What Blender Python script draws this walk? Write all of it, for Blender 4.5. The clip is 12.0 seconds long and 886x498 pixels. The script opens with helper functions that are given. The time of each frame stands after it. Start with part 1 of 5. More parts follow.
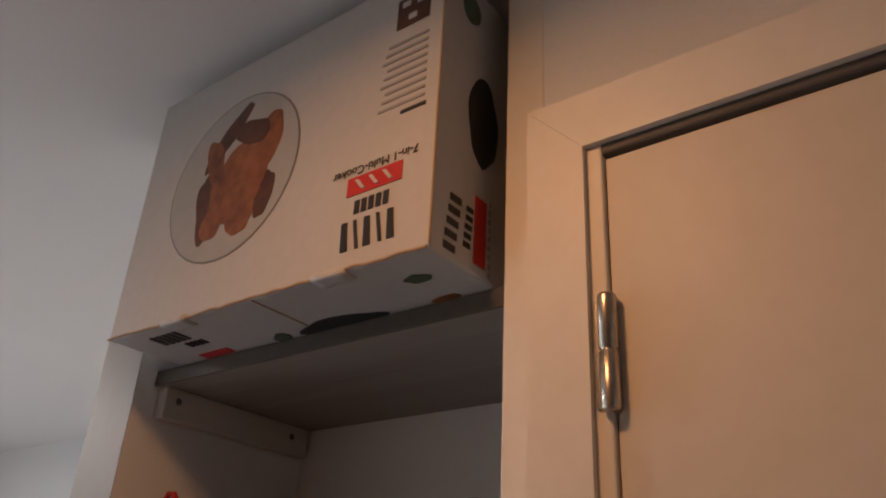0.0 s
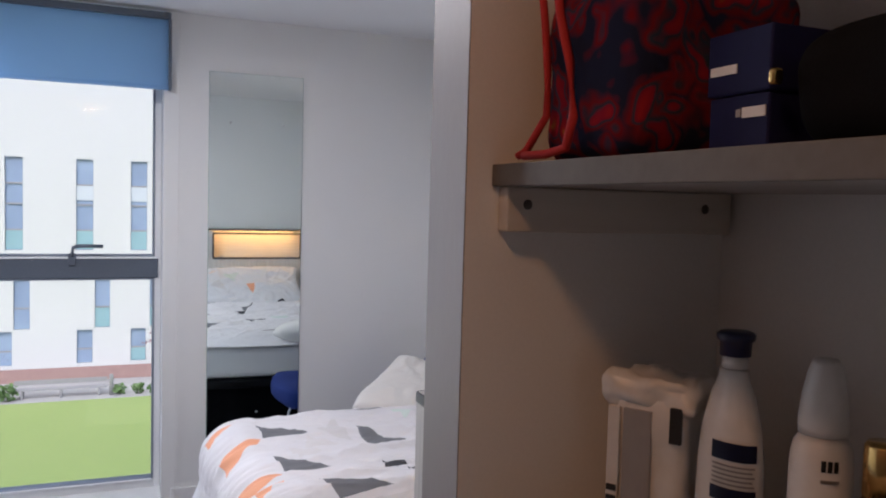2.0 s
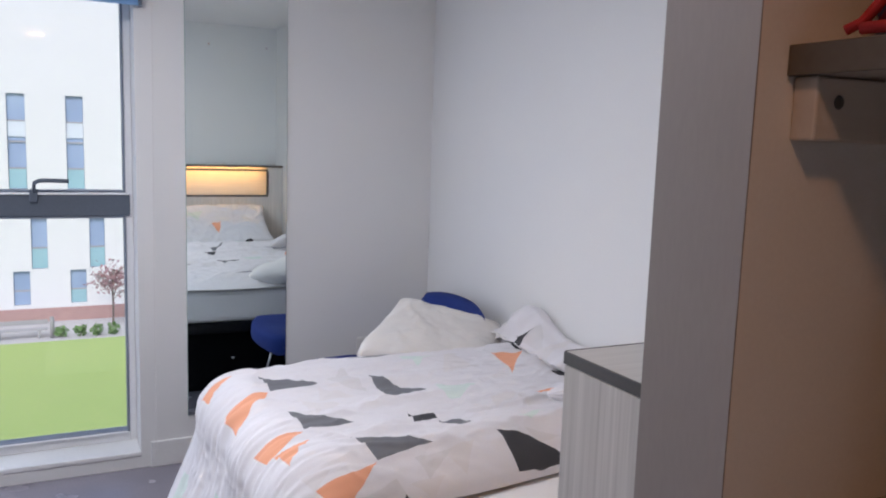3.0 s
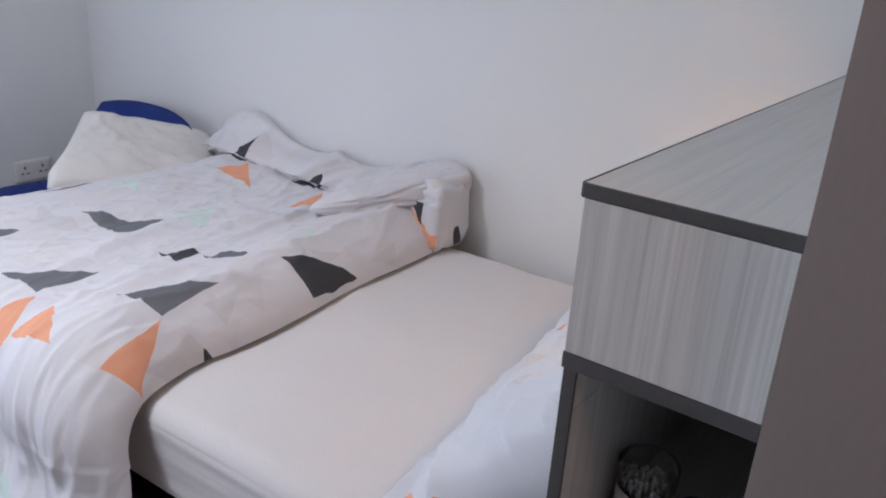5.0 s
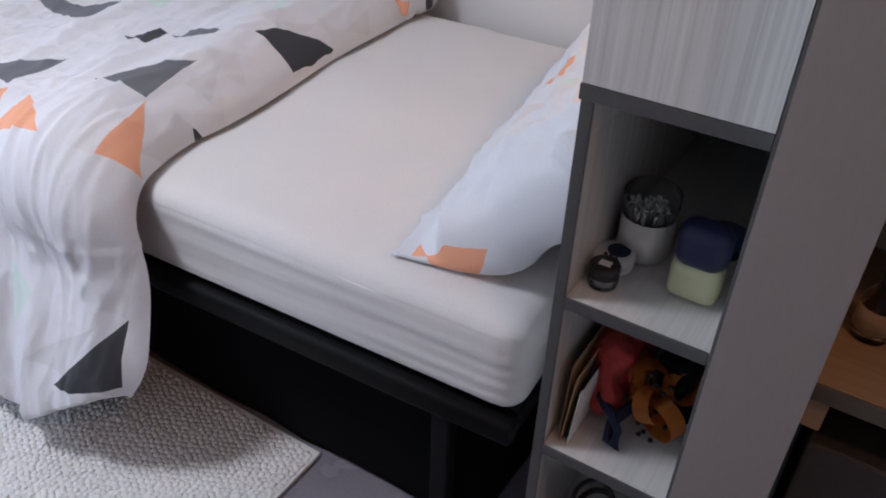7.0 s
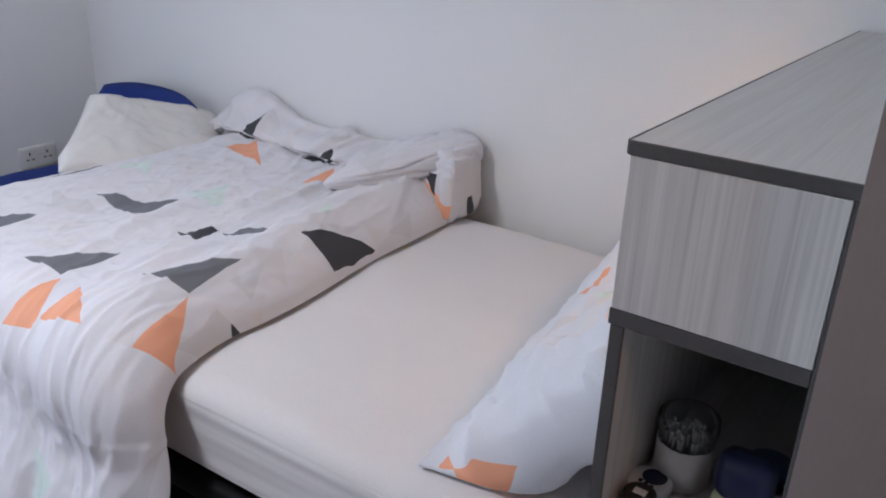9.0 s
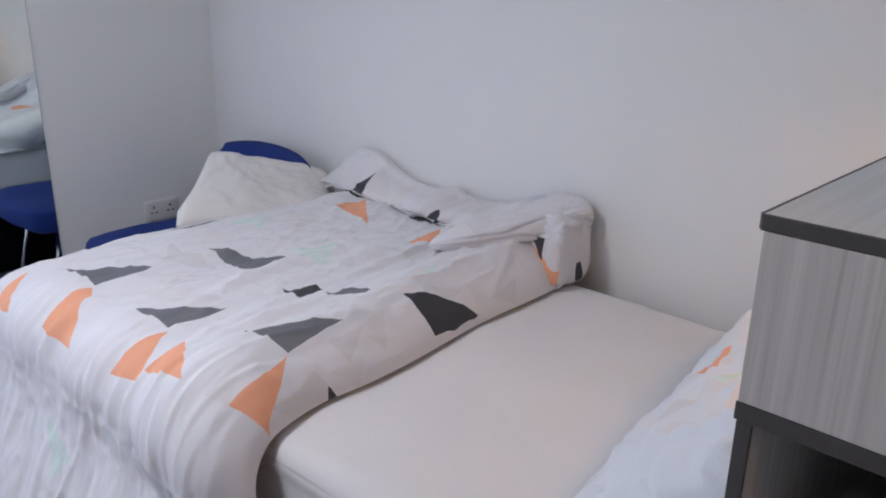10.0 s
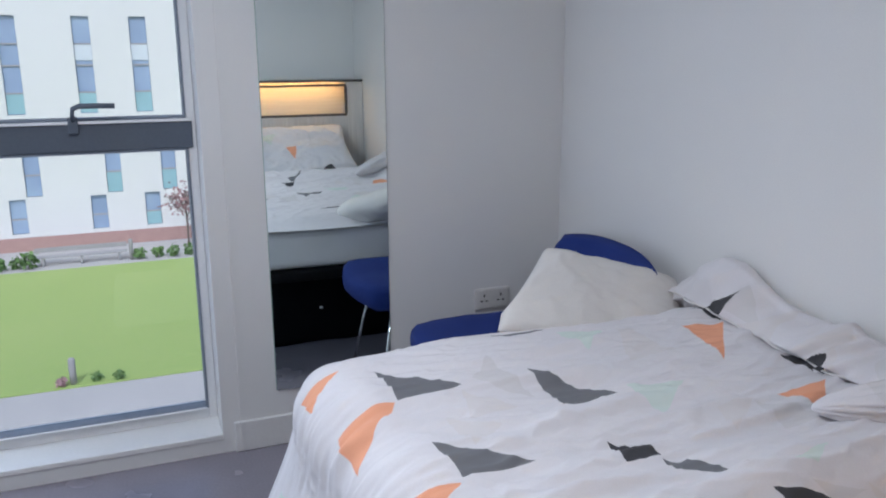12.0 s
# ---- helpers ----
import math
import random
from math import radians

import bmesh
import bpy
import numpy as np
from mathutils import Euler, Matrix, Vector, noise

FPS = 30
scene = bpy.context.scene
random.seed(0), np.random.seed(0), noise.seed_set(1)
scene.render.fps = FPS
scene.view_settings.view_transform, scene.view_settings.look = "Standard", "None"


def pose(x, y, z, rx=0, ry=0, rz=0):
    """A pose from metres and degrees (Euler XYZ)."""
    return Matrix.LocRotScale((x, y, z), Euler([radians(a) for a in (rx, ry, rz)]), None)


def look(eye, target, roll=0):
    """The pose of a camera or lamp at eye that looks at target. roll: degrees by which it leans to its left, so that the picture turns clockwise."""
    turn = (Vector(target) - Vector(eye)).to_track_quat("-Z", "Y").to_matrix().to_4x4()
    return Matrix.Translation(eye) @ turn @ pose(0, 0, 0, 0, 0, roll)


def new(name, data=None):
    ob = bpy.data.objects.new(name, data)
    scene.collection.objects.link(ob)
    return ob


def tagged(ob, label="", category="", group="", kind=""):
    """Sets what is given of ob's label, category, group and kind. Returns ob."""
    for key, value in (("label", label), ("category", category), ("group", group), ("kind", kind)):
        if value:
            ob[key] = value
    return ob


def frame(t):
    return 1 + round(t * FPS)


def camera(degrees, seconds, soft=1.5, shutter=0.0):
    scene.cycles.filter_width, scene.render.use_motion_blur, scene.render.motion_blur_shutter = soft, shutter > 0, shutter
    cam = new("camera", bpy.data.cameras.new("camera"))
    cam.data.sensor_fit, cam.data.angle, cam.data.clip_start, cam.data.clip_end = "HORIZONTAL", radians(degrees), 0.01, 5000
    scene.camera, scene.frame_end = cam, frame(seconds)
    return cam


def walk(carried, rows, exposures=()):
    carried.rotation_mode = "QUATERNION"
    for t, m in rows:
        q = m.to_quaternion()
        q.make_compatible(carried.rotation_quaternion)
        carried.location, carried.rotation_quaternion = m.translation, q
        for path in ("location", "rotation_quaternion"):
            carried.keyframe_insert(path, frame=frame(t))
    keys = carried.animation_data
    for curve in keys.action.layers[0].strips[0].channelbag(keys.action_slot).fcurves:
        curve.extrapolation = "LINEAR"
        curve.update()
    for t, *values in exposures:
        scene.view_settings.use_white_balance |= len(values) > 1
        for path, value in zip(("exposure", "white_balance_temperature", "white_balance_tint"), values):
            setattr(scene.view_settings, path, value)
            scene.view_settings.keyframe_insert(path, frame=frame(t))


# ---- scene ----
cam = camera(58.0, 12.0, soft=2.0)
PATH = [
    (0, (-1.886, -4.297, 1.618), (-0.48, -3.196, 2.519), 3.2),
    (0.5, (-1.864, -4.279, 1.618), (-0.506, -3.115, 2.513), 3.3),
    (0.6, (-1.849, -4.273, 1.618), (-0.484, -3.065, 2.442), 3.0),
    (1, (-1.774, -4.224, 1.602), (-0.49, -2.836, 2.254), 2.9),
    (1.2, (-1.712, -4.185, 1.567), (-0.601, -2.634, 2.166), 2.0),
    (1.3, (-1.678, -4.162, 1.584), (-0.713, -2.472, 2.044), 1.8),
    (1.4, (-1.651, -4.129, 1.578), (-0.816, -2.338, 1.886), 2.2),
    (1.5, (-1.633, -4.109, 1.576), (-0.882, -2.259, 1.693), 1.8),
    (2, (-1.59, -4.017, 1.547), (-0.841, -2.166, 1.428), 1.6),
    (2.5, (-1.648, -3.87, 1.523), (-0.812, -2.061, 1.356), 2.7),
    (2.7, (-1.689, -3.793, 1.512), (-0.842, -1.994, 1.302), 2.0),
    (4.3, (-1.775, -3.37, 1.499), (-0.533, -1.904, 0.942), 3.8),
    (4.5, (-1.804, -3.326, 1.488), (-0.439, -2.007, 0.859), 3.3),
    (5, (-1.878, -3.259, 1.48), (-0.364, -2.169, 0.758), 3.8),
    (5.5, (-1.933, -3.24, 1.447), (-0.374, -2.331, 0.584), 1.6),
    (6, (-1.952, -3.233, 1.447), (-0.533, -2.381, 0.326), 1.3),
    (6.5, (-1.951, -3.229, 1.448), (-0.573, -2.409, 0.252), 1.7),
    (6.7, (-1.952, -3.228, 1.444), (-0.565, -2.395, 0.267), 1.7),
    (8.3, (-1.954, -3.215, 1.443), (-0.643, -2.349, 0.206), 1.4),
    (8.5, (-1.954, -3.222, 1.46), (-0.562, -2.308, 0.353), 2.0),
    (9, (-1.924, -3.225, 1.47), (-0.42, -2.16, 0.691), 2.0),
    (9.5, (-1.912, -3.215, 1.466), (-0.439, -2.064, 0.756), 1.7),
    (10, (-1.871, -3.189, 1.461), (-0.502, -1.884, 0.813), 1.0),
    (10.5, (-1.753, -3.16, 1.459), (-0.567, -1.668, 0.855), 0.7),
    (11, (-1.637, -3.124, 1.461), (-0.703, -1.447, 0.898), 1.6),
    (11.5, (-1.609, -3.007, 1.458), (-0.799, -1.258, 0.926), 1.2),
    (12, (-1.634, -2.847, 1.464), (-0.925, -1.04, 0.983), -0.2),
]
EXPOSURE = [(0, 0.4, 6750, 13), (1.0, 0.35, 6500, 13), (1.5, 0.25, 6050, 14), (2.5, 0.4, 5950, 16), (4.5, 0.26, 5750, 14), (6, 0.34, 5650, 14), (8.5, 0.3, 5650, 14), (9.5, 0.19, 5700, 14), (10.5, 0.13, 5700, 14), (12, 0.14, 5650, 11)]
walk(cam, [(t, look(eye, target, roll)) for t, eye, target, roll in PATH], EXPOSURE)

# ---- light ----
world = bpy.data.worlds.new("overcast_sky")
scene.world = world
world.use_nodes = True
wn = world.node_tree.nodes
sky = wn.new("ShaderNodeTexSky")
sky.sky_type = "NISHITA"
sky.sun_disc = False
sky.sun_elevation = radians(48)
sky.sun_rotation = radians(200)
sky.air_density, sky.dust_density, sky.ozone_density = 1.0, 4.0, 1.0
world.node_tree.links.new(sky.outputs[0], wn["Background"].inputs[0])
wn["Background"].inputs[1].default_value = 0.15


def lamp(name, kind, energy, colour, m):
    data = bpy.data.lights.new(name, kind)
    data.energy, data.color = energy, colour
    ob = new(name, data)
    ob.matrix_world = m
    return ob


sun = lamp("sun", "SUN", 1.3, (0.95, 0.97, 1.0), look((0, 0, 60), (20, 45, 0)))
sun.data.angle = radians(12)
# the sky's light in the part of the window that the walk never looks through
daylight = lamp("window_daylight", "AREA", 8, (0.80, 0.89, 1.0), look((-2.42, 0.05, 1.2), (-1.3, -3.0, 0.8)))
daylight.data.shape, daylight.data.size, daylight.data.size_y = "RECTANGLE", 0.5, 1.8
room_lamp = lamp("room_lamp_light", "AREA", 14, (1.0, 0.97, 0.94), look((-1.86, -1.49, 2.315), (-1.86, -1.49, 0), 0))
room_lamp.data.shape, room_lamp.data.size = "DISK", 0.4
hall_lamp = lamp("entry_lamp_light", "AREA", 2.7, (1.0, 0.45, 0.17), look((-1.84, -3.85, 2.315), (-1.84, -3.85, 0), 0))
hall_lamp.data.shape, hall_lamp.data.size = "DISK", 0.16


# ---- materials ----
def rgb(r, g, b):
    return (r, g, b, 1.0)


def material(name, a, b=None, rough=0.5, metal=0.0, grain=60.0, stain=3.0, bump=0.05, stretch=(1, 1, 1), gloss=0.5, depth=0.002):
    """Two tones mixed by a fine and a coarse noise, with a fine relief."""
    m = bpy.data.materials.new(name)
    m.use_nodes = True
    n, l = m.node_tree.nodes, m.node_tree.links
    p = n["Principled BSDF"]
    p.inputs["Metallic"].default_value = metal
    p.inputs["Specular IOR Level"].default_value = gloss
    b = b or tuple(0.86 * c for c in a)
    co = n.new("ShaderNodeTexCoord")
    mp = n.new("ShaderNodeMapping")
    mp.inputs["Scale"].default_value = stretch
    l.new(co.outputs["Object"], mp.inputs["Vector"])
    fine, coarse = n.new("ShaderNodeTexNoise"), n.new("ShaderNodeTexNoise")
    fine.inputs["Scale"].default_value, coarse.inputs["Scale"].default_value = grain, stain
    fine.inputs["Detail"].default_value, coarse.inputs["Detail"].default_value = 4, 3
    for t in (fine, coarse):
        l.new(mp.outputs[0], t.inputs["Vector"])
    add = n.new("ShaderNodeMath")
    add.operation = "MULTIPLY_ADD"
    add.inputs[1].default_value = 0.5
    half = n.new("ShaderNodeMath")
    half.operation = "MULTIPLY"
    half.inputs[1].default_value = 0.5
    l.new(coarse.outputs[0], half.inputs[0])
    l.new(fine.outputs[0], add.inputs[0])
    l.new(half.outputs[0], add.inputs[2])
    rng = n.new("ShaderNodeMapRange")
    rng.inputs["From Min"].default_value, rng.inputs["From Max"].default_value = 0.32, 0.68
    l.new(add.outputs[0], rng.inputs["Value"])
    mix = n.new("ShaderNodeMix")
    mix.data_type = "RGBA"
    mix.inputs[6].default_value, mix.inputs[7].default_value = rgb(*a), rgb(*b)
    l.new(rng.outputs[0], mix.inputs[0])
    l.new(mix.outputs[2], p.inputs["Base Color"])
    r = n.new("ShaderNodeMapRange")
    r.inputs["To Min"].default_value, r.inputs["To Max"].default_value = max(0.02, rough - 0.06), min(1, rough + 0.06)
    l.new(coarse.outputs[0], r.inputs["Value"])
    l.new(r.outputs[0], p.inputs["Roughness"])
    if bump:
        bp = n.new("ShaderNodeBump")
        bp.inputs["Strength"].default_value, bp.inputs["Distance"].default_value = bump, depth
        l.new(fine.outputs[0], bp.inputs["Height"])
        l.new(bp.outputs[0], p.inputs["Normal"])
    return m


def glowing(name, colour, strength):
    m = material(name, colour, rough=0.4, bump=0)
    p = m.node_tree.nodes["Principled BSDF"]
    p.inputs["Emission Color"].default_value = rgb(*colour)
    p.inputs["Emission Strength"].default_value = strength
    return m


def glassy(name, colour=(0.95, 0.98, 1.0), rough=0.0, ior=1.45):
    m = material(name, colour, rough=rough, bump=0)
    p = m.node_tree.nodes["Principled BSDF"]
    p.inputs["Transmission Weight"].default_value = 1.0
    p.inputs["IOR"].default_value = ior
    for link in list(p.inputs["Roughness"].links) + list(p.inputs["Base Color"].links):
        m.node_tree.links.remove(link)
    p.inputs["Roughness"].default_value = rough
    p.inputs["Base Color"].default_value = rgb(*colour)
    return m


def clear_pane(name):
    """Thin window glass: mostly see-through, with a weak gloss."""
    m = bpy.data.materials.new(name)
    m.use_nodes = True
    n, l = m.node_tree.nodes, m.node_tree.links
    tr, gl, mx, fr = n.new("ShaderNodeBsdfTransparent"), n.new("ShaderNodeBsdfGlossy"), n.new("ShaderNodeMixShader"), n.new("ShaderNodeFresnel")
    gl.inputs["Roughness"].default_value = 0.02
    tr.inputs["Color"].default_value = rgb(0.96, 0.98, 0.98)
    fr.inputs["IOR"].default_value = 1.3
    l.new(fr.outputs[0], mx.inputs[0])
    l.new(tr.outputs[0], mx.inputs[1])
    l.new(gl.outputs[0], mx.inputs[2])
    l.new(mx.outputs[0], n["Material Output"].inputs["Surface"])
    return m


def wood_print(name, a, b, axis=2, rough=0.45):
    s = [300.0, 300.0, 300.0]
    s[axis] = 6.0
    return material(name, a, b, rough=rough, grain=1.0, stain=0.3, stretch=tuple(s), bump=0.25, depth=0.0006)


WALL = material("white_wall_paint", (0.80, 0.80, 0.79), (0.75, 0.75, 0.745), rough=0.75, grain=220, stain=1.2, bump=0.12, depth=0.001)
CEIL = material("white_ceiling_paint", (0.82, 0.82, 0.82), (0.78, 0.78, 0.78), rough=0.85, grain=160, stain=0.8, bump=0.1, depth=0.001)
GLOSSWHITE = material("white_gloss_paint", (0.82, 0.82, 0.81), (0.77, 0.77, 0.76), rough=0.35, grain=90, stain=2, bump=0.04)
CREAM = material("cream_door_lacquer", (0.72, 0.66, 0.58), (0.68, 0.61, 0.53), rough=0.5, grain=40, stain=1.5, bump=0.05)
LINING = material("cream_frame_paint", (0.80, 0.76, 0.70), (0.75, 0.70, 0.63), rough=0.45, grain=50, stain=2, bump=0.05)
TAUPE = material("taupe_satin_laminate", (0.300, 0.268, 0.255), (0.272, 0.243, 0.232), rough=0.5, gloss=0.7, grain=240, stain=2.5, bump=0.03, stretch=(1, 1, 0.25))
FLOOR = material("dark_grey_vinyl", (0.27, 0.25, 0.29), (0.22, 0.205, 0.24), rough=0.26, grain=120, stain=5, bump=0.06, gloss=0.65)
DARKGREY = material("dark_grey_matte", (0.10, 0.095, 0.09), rough=0.6)
STEEL = material("brushed_steel", (0.62, 0.58, 0.50), (0.42, 0.38, 0.33), rough=0.3, metal=1.0, grain=90, stain=12, bump=0.1)
CHROME = material("chrome", (0.75, 0.76, 0.78), (0.7, 0.7, 0.72), rough=0.12, metal=1.0, bump=0)
GASKET = material("grey_rubber_gasket", (0.24, 0.27, 0.33), (0.20, 0.23, 0.28), rough=0.6)
ANTHRACITE = material("anthracite_window_paint", (0.11, 0.13, 0.165), (0.09, 0.11, 0.14), rough=0.45, grain=90, bump=0.04)
WINWHITE = material("white_window_frame", (0.85, 0.86, 0.87), (0.80, 0.81, 0.83), rough=0.4, grain=80, bump=0.03)
BLIND = material("blue_blind_fabric", (0.40, 0.55, 0.74), (0.36, 0.50, 0.69), rough=0.85, grain=400, stain=2, bump=0.25, depth=0.0008)
PANE = clear_pane("window_glass")
MIRROR = material("mirror_silver", (0.82, 0.88, 0.87), (0.82, 0.88, 0.87), rough=0.02, metal=1.0, bump=0)
MIRROR.node_tree.links.remove(MIRROR.node_tree.nodes["Principled BSDF"].inputs["Roughness"].links[0])
MIRROR.node_tree.nodes["Principled BSDF"].inputs["Roughness"].default_value = 0.015
GLASSEDGE = material("mirror_edge_glass", (0.35, 0.48, 0.44), rough=0.2)
ASH_V = wood_print("pale_grey_ash_upright", (0.70, 0.685, 0.66), (0.50, 0.49, 0.47), 2)
ASH_H = wood_print("pale_grey_ash_top", (0.67, 0.655, 0.625), (0.55, 0.535, 0.51), 0)
EDGEBAND = material("dark_grey_edge_band", (0.085, 0.082, 0.08), (0.065, 0.062, 0.06), rough=0.45, grain=150, bump=0.05)
SHELFBOARD = material("grey_shelf_board", (0.36, 0.335, 0.31), (0.29, 0.27, 0.25), rough=0.5, stretch=(60, 4, 60), grain=1.0, stain=0.3, bump=0.1, gloss=0.2)
SHELFEDGE = material("brown_shelf_edge", (0.14, 0.123, 0.105), (0.11, 0.095, 0.08), rough=0.6, gloss=0.2, grain=90, bump=0.06)
BATTEN = material("pale_painted_batten", (0.62, 0.58, 0.53), (0.52, 0.48, 0.44), rough=0.5, stretch=(4, 60, 60), grain=1.0, stain=0.3, bump=0.12)
OAKSHELF = material("oak_shelf_board", (0.46, 0.32, 0.19), (0.36, 0.24, 0.14), rough=0.5, stretch=(120, 5, 120), grain=1.0, stain=0.3, bump=0.15)
BLACKMETAL = material("black_powder_coat", (0.007, 0.007, 0.008), (0.005, 0.005, 0.006), rough=0.6, gloss=0.15, grain=200, bump=0.1)
BLACKCLOTH = material("black_nylon", (0.008, 0.008, 0.009), (0.005, 0.005, 0.006), rough=0.95, gloss=0.04, grain=500, bump=0.3)
SHEET = material("white_cotton_sheet", (0.76, 0.74, 0.73), (0.70, 0.68, 0.67), rough=0.9, grain=260, stain=3, bump=0.25, depth=0.0012)
PILLOWCASE = material("ivory_cotton_pillowcase", (0.75, 0.73, 0.70), (0.69, 0.67, 0.64), rough=0.9, grain=240, stain=4, bump=0.25, depth=0.0012)
BLUEFELT = material("royal_blue_wool", (0.012, 0.035, 0.21), (0.009, 0.026, 0.16), rough=0.95, grain=420, stain=6, bump=0.5, depth=0.0015)
CARTON = material("white_carton", (0.54, 0.535, 0.53), (0.49, 0.485, 0.48), rough=0.55, grain=70, stain=2, bump=0.06)
KRAFT = material("brown_kraft_card", (0.42, 0.29, 0.18), (0.34, 0.23, 0.14), rough=0.8)
INKBLACK = material("black_ink", (0.02, 0.02, 0.022), rough=0.5, bump=0)
INKRED = material("red_ink", (0.55, 0.025, 0.02), rough=0.5, bump=0)
INKGREY = material("grey_ink", (0.33, 0.32, 0.32), rough=0.6, bump=0)
INKGREEN = material("green_ink", (0.07, 0.11, 0.07), rough=0.6, bump=0)
PLATE = material("printed_plate_grey", (0.42, 0.42, 0.41), (0.37, 0.37, 0.36), rough=0.5, bump=0)
PLATERIM = material("printed_plate_rim", (0.20, 0.20, 0.20), rough=0.5, bump=0)
ROAST = material("printed_roast_brown", (0.34, 0.115, 0.032), (0.10, 0.032, 0.012), rough=0.5, grain=60, stain=14, bump=0)
ROASTDARK = material("printed_roast_dark", (0.13, 0.045, 0.018), (0.05, 0.018, 0.010), rough=0.5, grain=60, stain=14, bump=0)
RUGYARN = material("off_white_chenille", (0.86, 0.845, 0.825), (0.76, 0.745, 0.725), rough=0.95, grain=160, stain=6, bump=0.3)
LAMPSHADE = glowing("lamp_diffuser_glow", (1.0, 0.96, 0.90), 12.0)
WARMSHADE = glowing("entry_diffuser_glow", (1.0, 0.75, 0.48), 1.2)
LAMPRIM = material("cream_lamp_rim", (0.78, 0.66, 0.36), (0.72, 0.6, 0.32), rough=0.4)
NICHEGLOW = glowing("warm_strip_glow", (1.0, 0.50, 0.14), 26.0)
PLASTICWHITE = material("white_plastic", (0.74, 0.73, 0.71), rough=0.35, bump=0.02)
NAVY = material("navy_plastic", (0.012, 0.018, 0.07), (0.010, 0.014, 0.055), rough=0.35, bump=0.02)
NAVYCLOTH = material("navy_cloth", (0.012, 0.018, 0.05), rough=0.9, grain=300, bump=0.4)
NAVYCARD = material("dark_blue_card", (0.010, 0.012, 0.07), (0.008, 0.010, 0.055), rough=0.7, gloss=0.2, bump=0.05)
JELLY = material("pale_yellow_jelly_tub", (0.58, 0.60, 0.38), (0.52, 0.54, 0.33), rough=0.35, bump=0)
CLEAR = clear_pane("clear_plastic")
WRAP = material("crumpled_clear_wrap", (0.62, 0.60, 0.57), (0.50, 0.48, 0.45), rough=0.14, grain=110, bump=1.0, depth=0.006)
WRAP.node_tree.nodes["Principled BSDF"].inputs["Transmission Weight"].default_value = 0.5
AMBER = glassy("amber_bottle_glass", (0.30, 0.18, 0.08), 0.08, 1.4)
PINK = material("pink_print", (0.55, 0.07, 0.15), rough=0.4, bump=0)
CORAL = material("coral_cloth", (0.52, 0.06, 0.045), (0.42, 0.04, 0.05), rough=0.85, grain=260, bump=0.4)
MAGENTA = material("magenta_cloth", (0.42, 0.03, 0.11), rough=0.85, grain=260, bump=0.4)
ORANGE = material("orange_ribbon", (0.62, 0.21, 0.025), (0.55, 0.17, 0.02), rough=0.6, grain=260, bump=0.2)
GOLD = material("gold_cap", (0.75, 0.50, 0.18), rough=0.2, metal=1.0, bump=0)
REDGLASS = material("red_bottle", (0.32, 0.02, 0.012), rough=0.15, bump=0)
STRAPRED = material("red_webbing", (0.45, 0.02, 0.02), (0.36, 0.015, 0.015), rough=0.8, grain=400, bump=0.4)


def printed_cloth(name, base, base2, prints):
    """Cotton with printed shapes, each a convex outline given in the cloth's own metres."""
    m = material(name, base, base2, rough=0.9, grain=300, stain=2.5, bump=0.3, depth=0.0012)
    n, l = m.node_tree.nodes, m.node_tree.links
    p = n["Principled BSDF"]
    colour = p.inputs["Base Color"].links[0].from_socket
    uv = n.new("ShaderNodeUVMap")
    uv.uv_map = "cloth"
    wander = n.new("ShaderNodeTexNoise")
    wander.inputs["Scale"].default_value = 9.0
    l.new(uv.outputs[0], wander.inputs["Vector"])
    shift = n.new("ShaderNodeVectorMath")
    shift.operation = "MULTIPLY_ADD"
    shift.inputs[1].default_value = (0.014, 0.014, 0)
    l.new(wander.outputs["Color"], shift.inputs[0])
    back_off = n.new("ShaderNodeVectorMath")
    back_off.inputs[1].default_value = (-0.007, -0.007, 0)
    l.new(uv.outputs[0], back_off.inputs[0])
    l.new(back_off.outputs[0], shift.inputs[2])
    for tint, corners in prints:
        ring = list(zip(corners, corners[1:] + corners[:1]))
        if sum(p[0] * q[1] - q[0] * p[1] for p, q in ring) < 0:
            ring = [(q, p) for p, q in ring]
        inside = None
        for (px, py), (qx, qy) in ring:
            size = math.hypot(qx - px, qy - py)
            nx, ny = -(qy - py) / size, (qx - px) / size
            dot = n.new("ShaderNodeVectorMath")
            dot.operation = "DOT_PRODUCT"
            dot.inputs[1].default_value = (nx, ny, 0)
            l.new(shift.outputs[0], dot.inputs[0])
            side = n.new("ShaderNodeMath")
            side.operation = "GREATER_THAN"
            side.inputs[1].default_value = nx * px + ny * py
            l.new(dot.outputs["Value"], side.inputs[0])
            if inside is None:
                inside = side
            else:
                both = n.new("ShaderNodeMath")
                both.operation = "MULTIPLY"
                l.new(inside.outputs[0], both.inputs[0])
                l.new(side.outputs[0], both.inputs[1])
                inside = both
        mix = n.new("ShaderNodeMix")
        mix.data_type = "RGBA"
        mix.inputs[7].default_value = rgb(*tint)
        l.new(inside.outputs[0], mix.inputs[0])
        l.new(colour, mix.inputs[6])
        colour = mix.outputs[2]
    l.new(colour, p.inputs["Base Color"])
    return m


# ---- mesh helpers ----
def smoothstep(a, b, x):
    t = min(1.0, max(0.0, (x - a) / (b - a)))
    return t * t * (3 - 2 * t)


def finish(bm, name, mat, smooth=False):
    me = bpy.data.meshes.new(name)
    bmesh.ops.recalc_face_normals(bm, faces=bm.faces)
    if smooth:
        for f in bm.faces:
            f.smooth = True
    bm.to_mesh(me)
    bm.free()
    me.materials.append(mat)
    return me


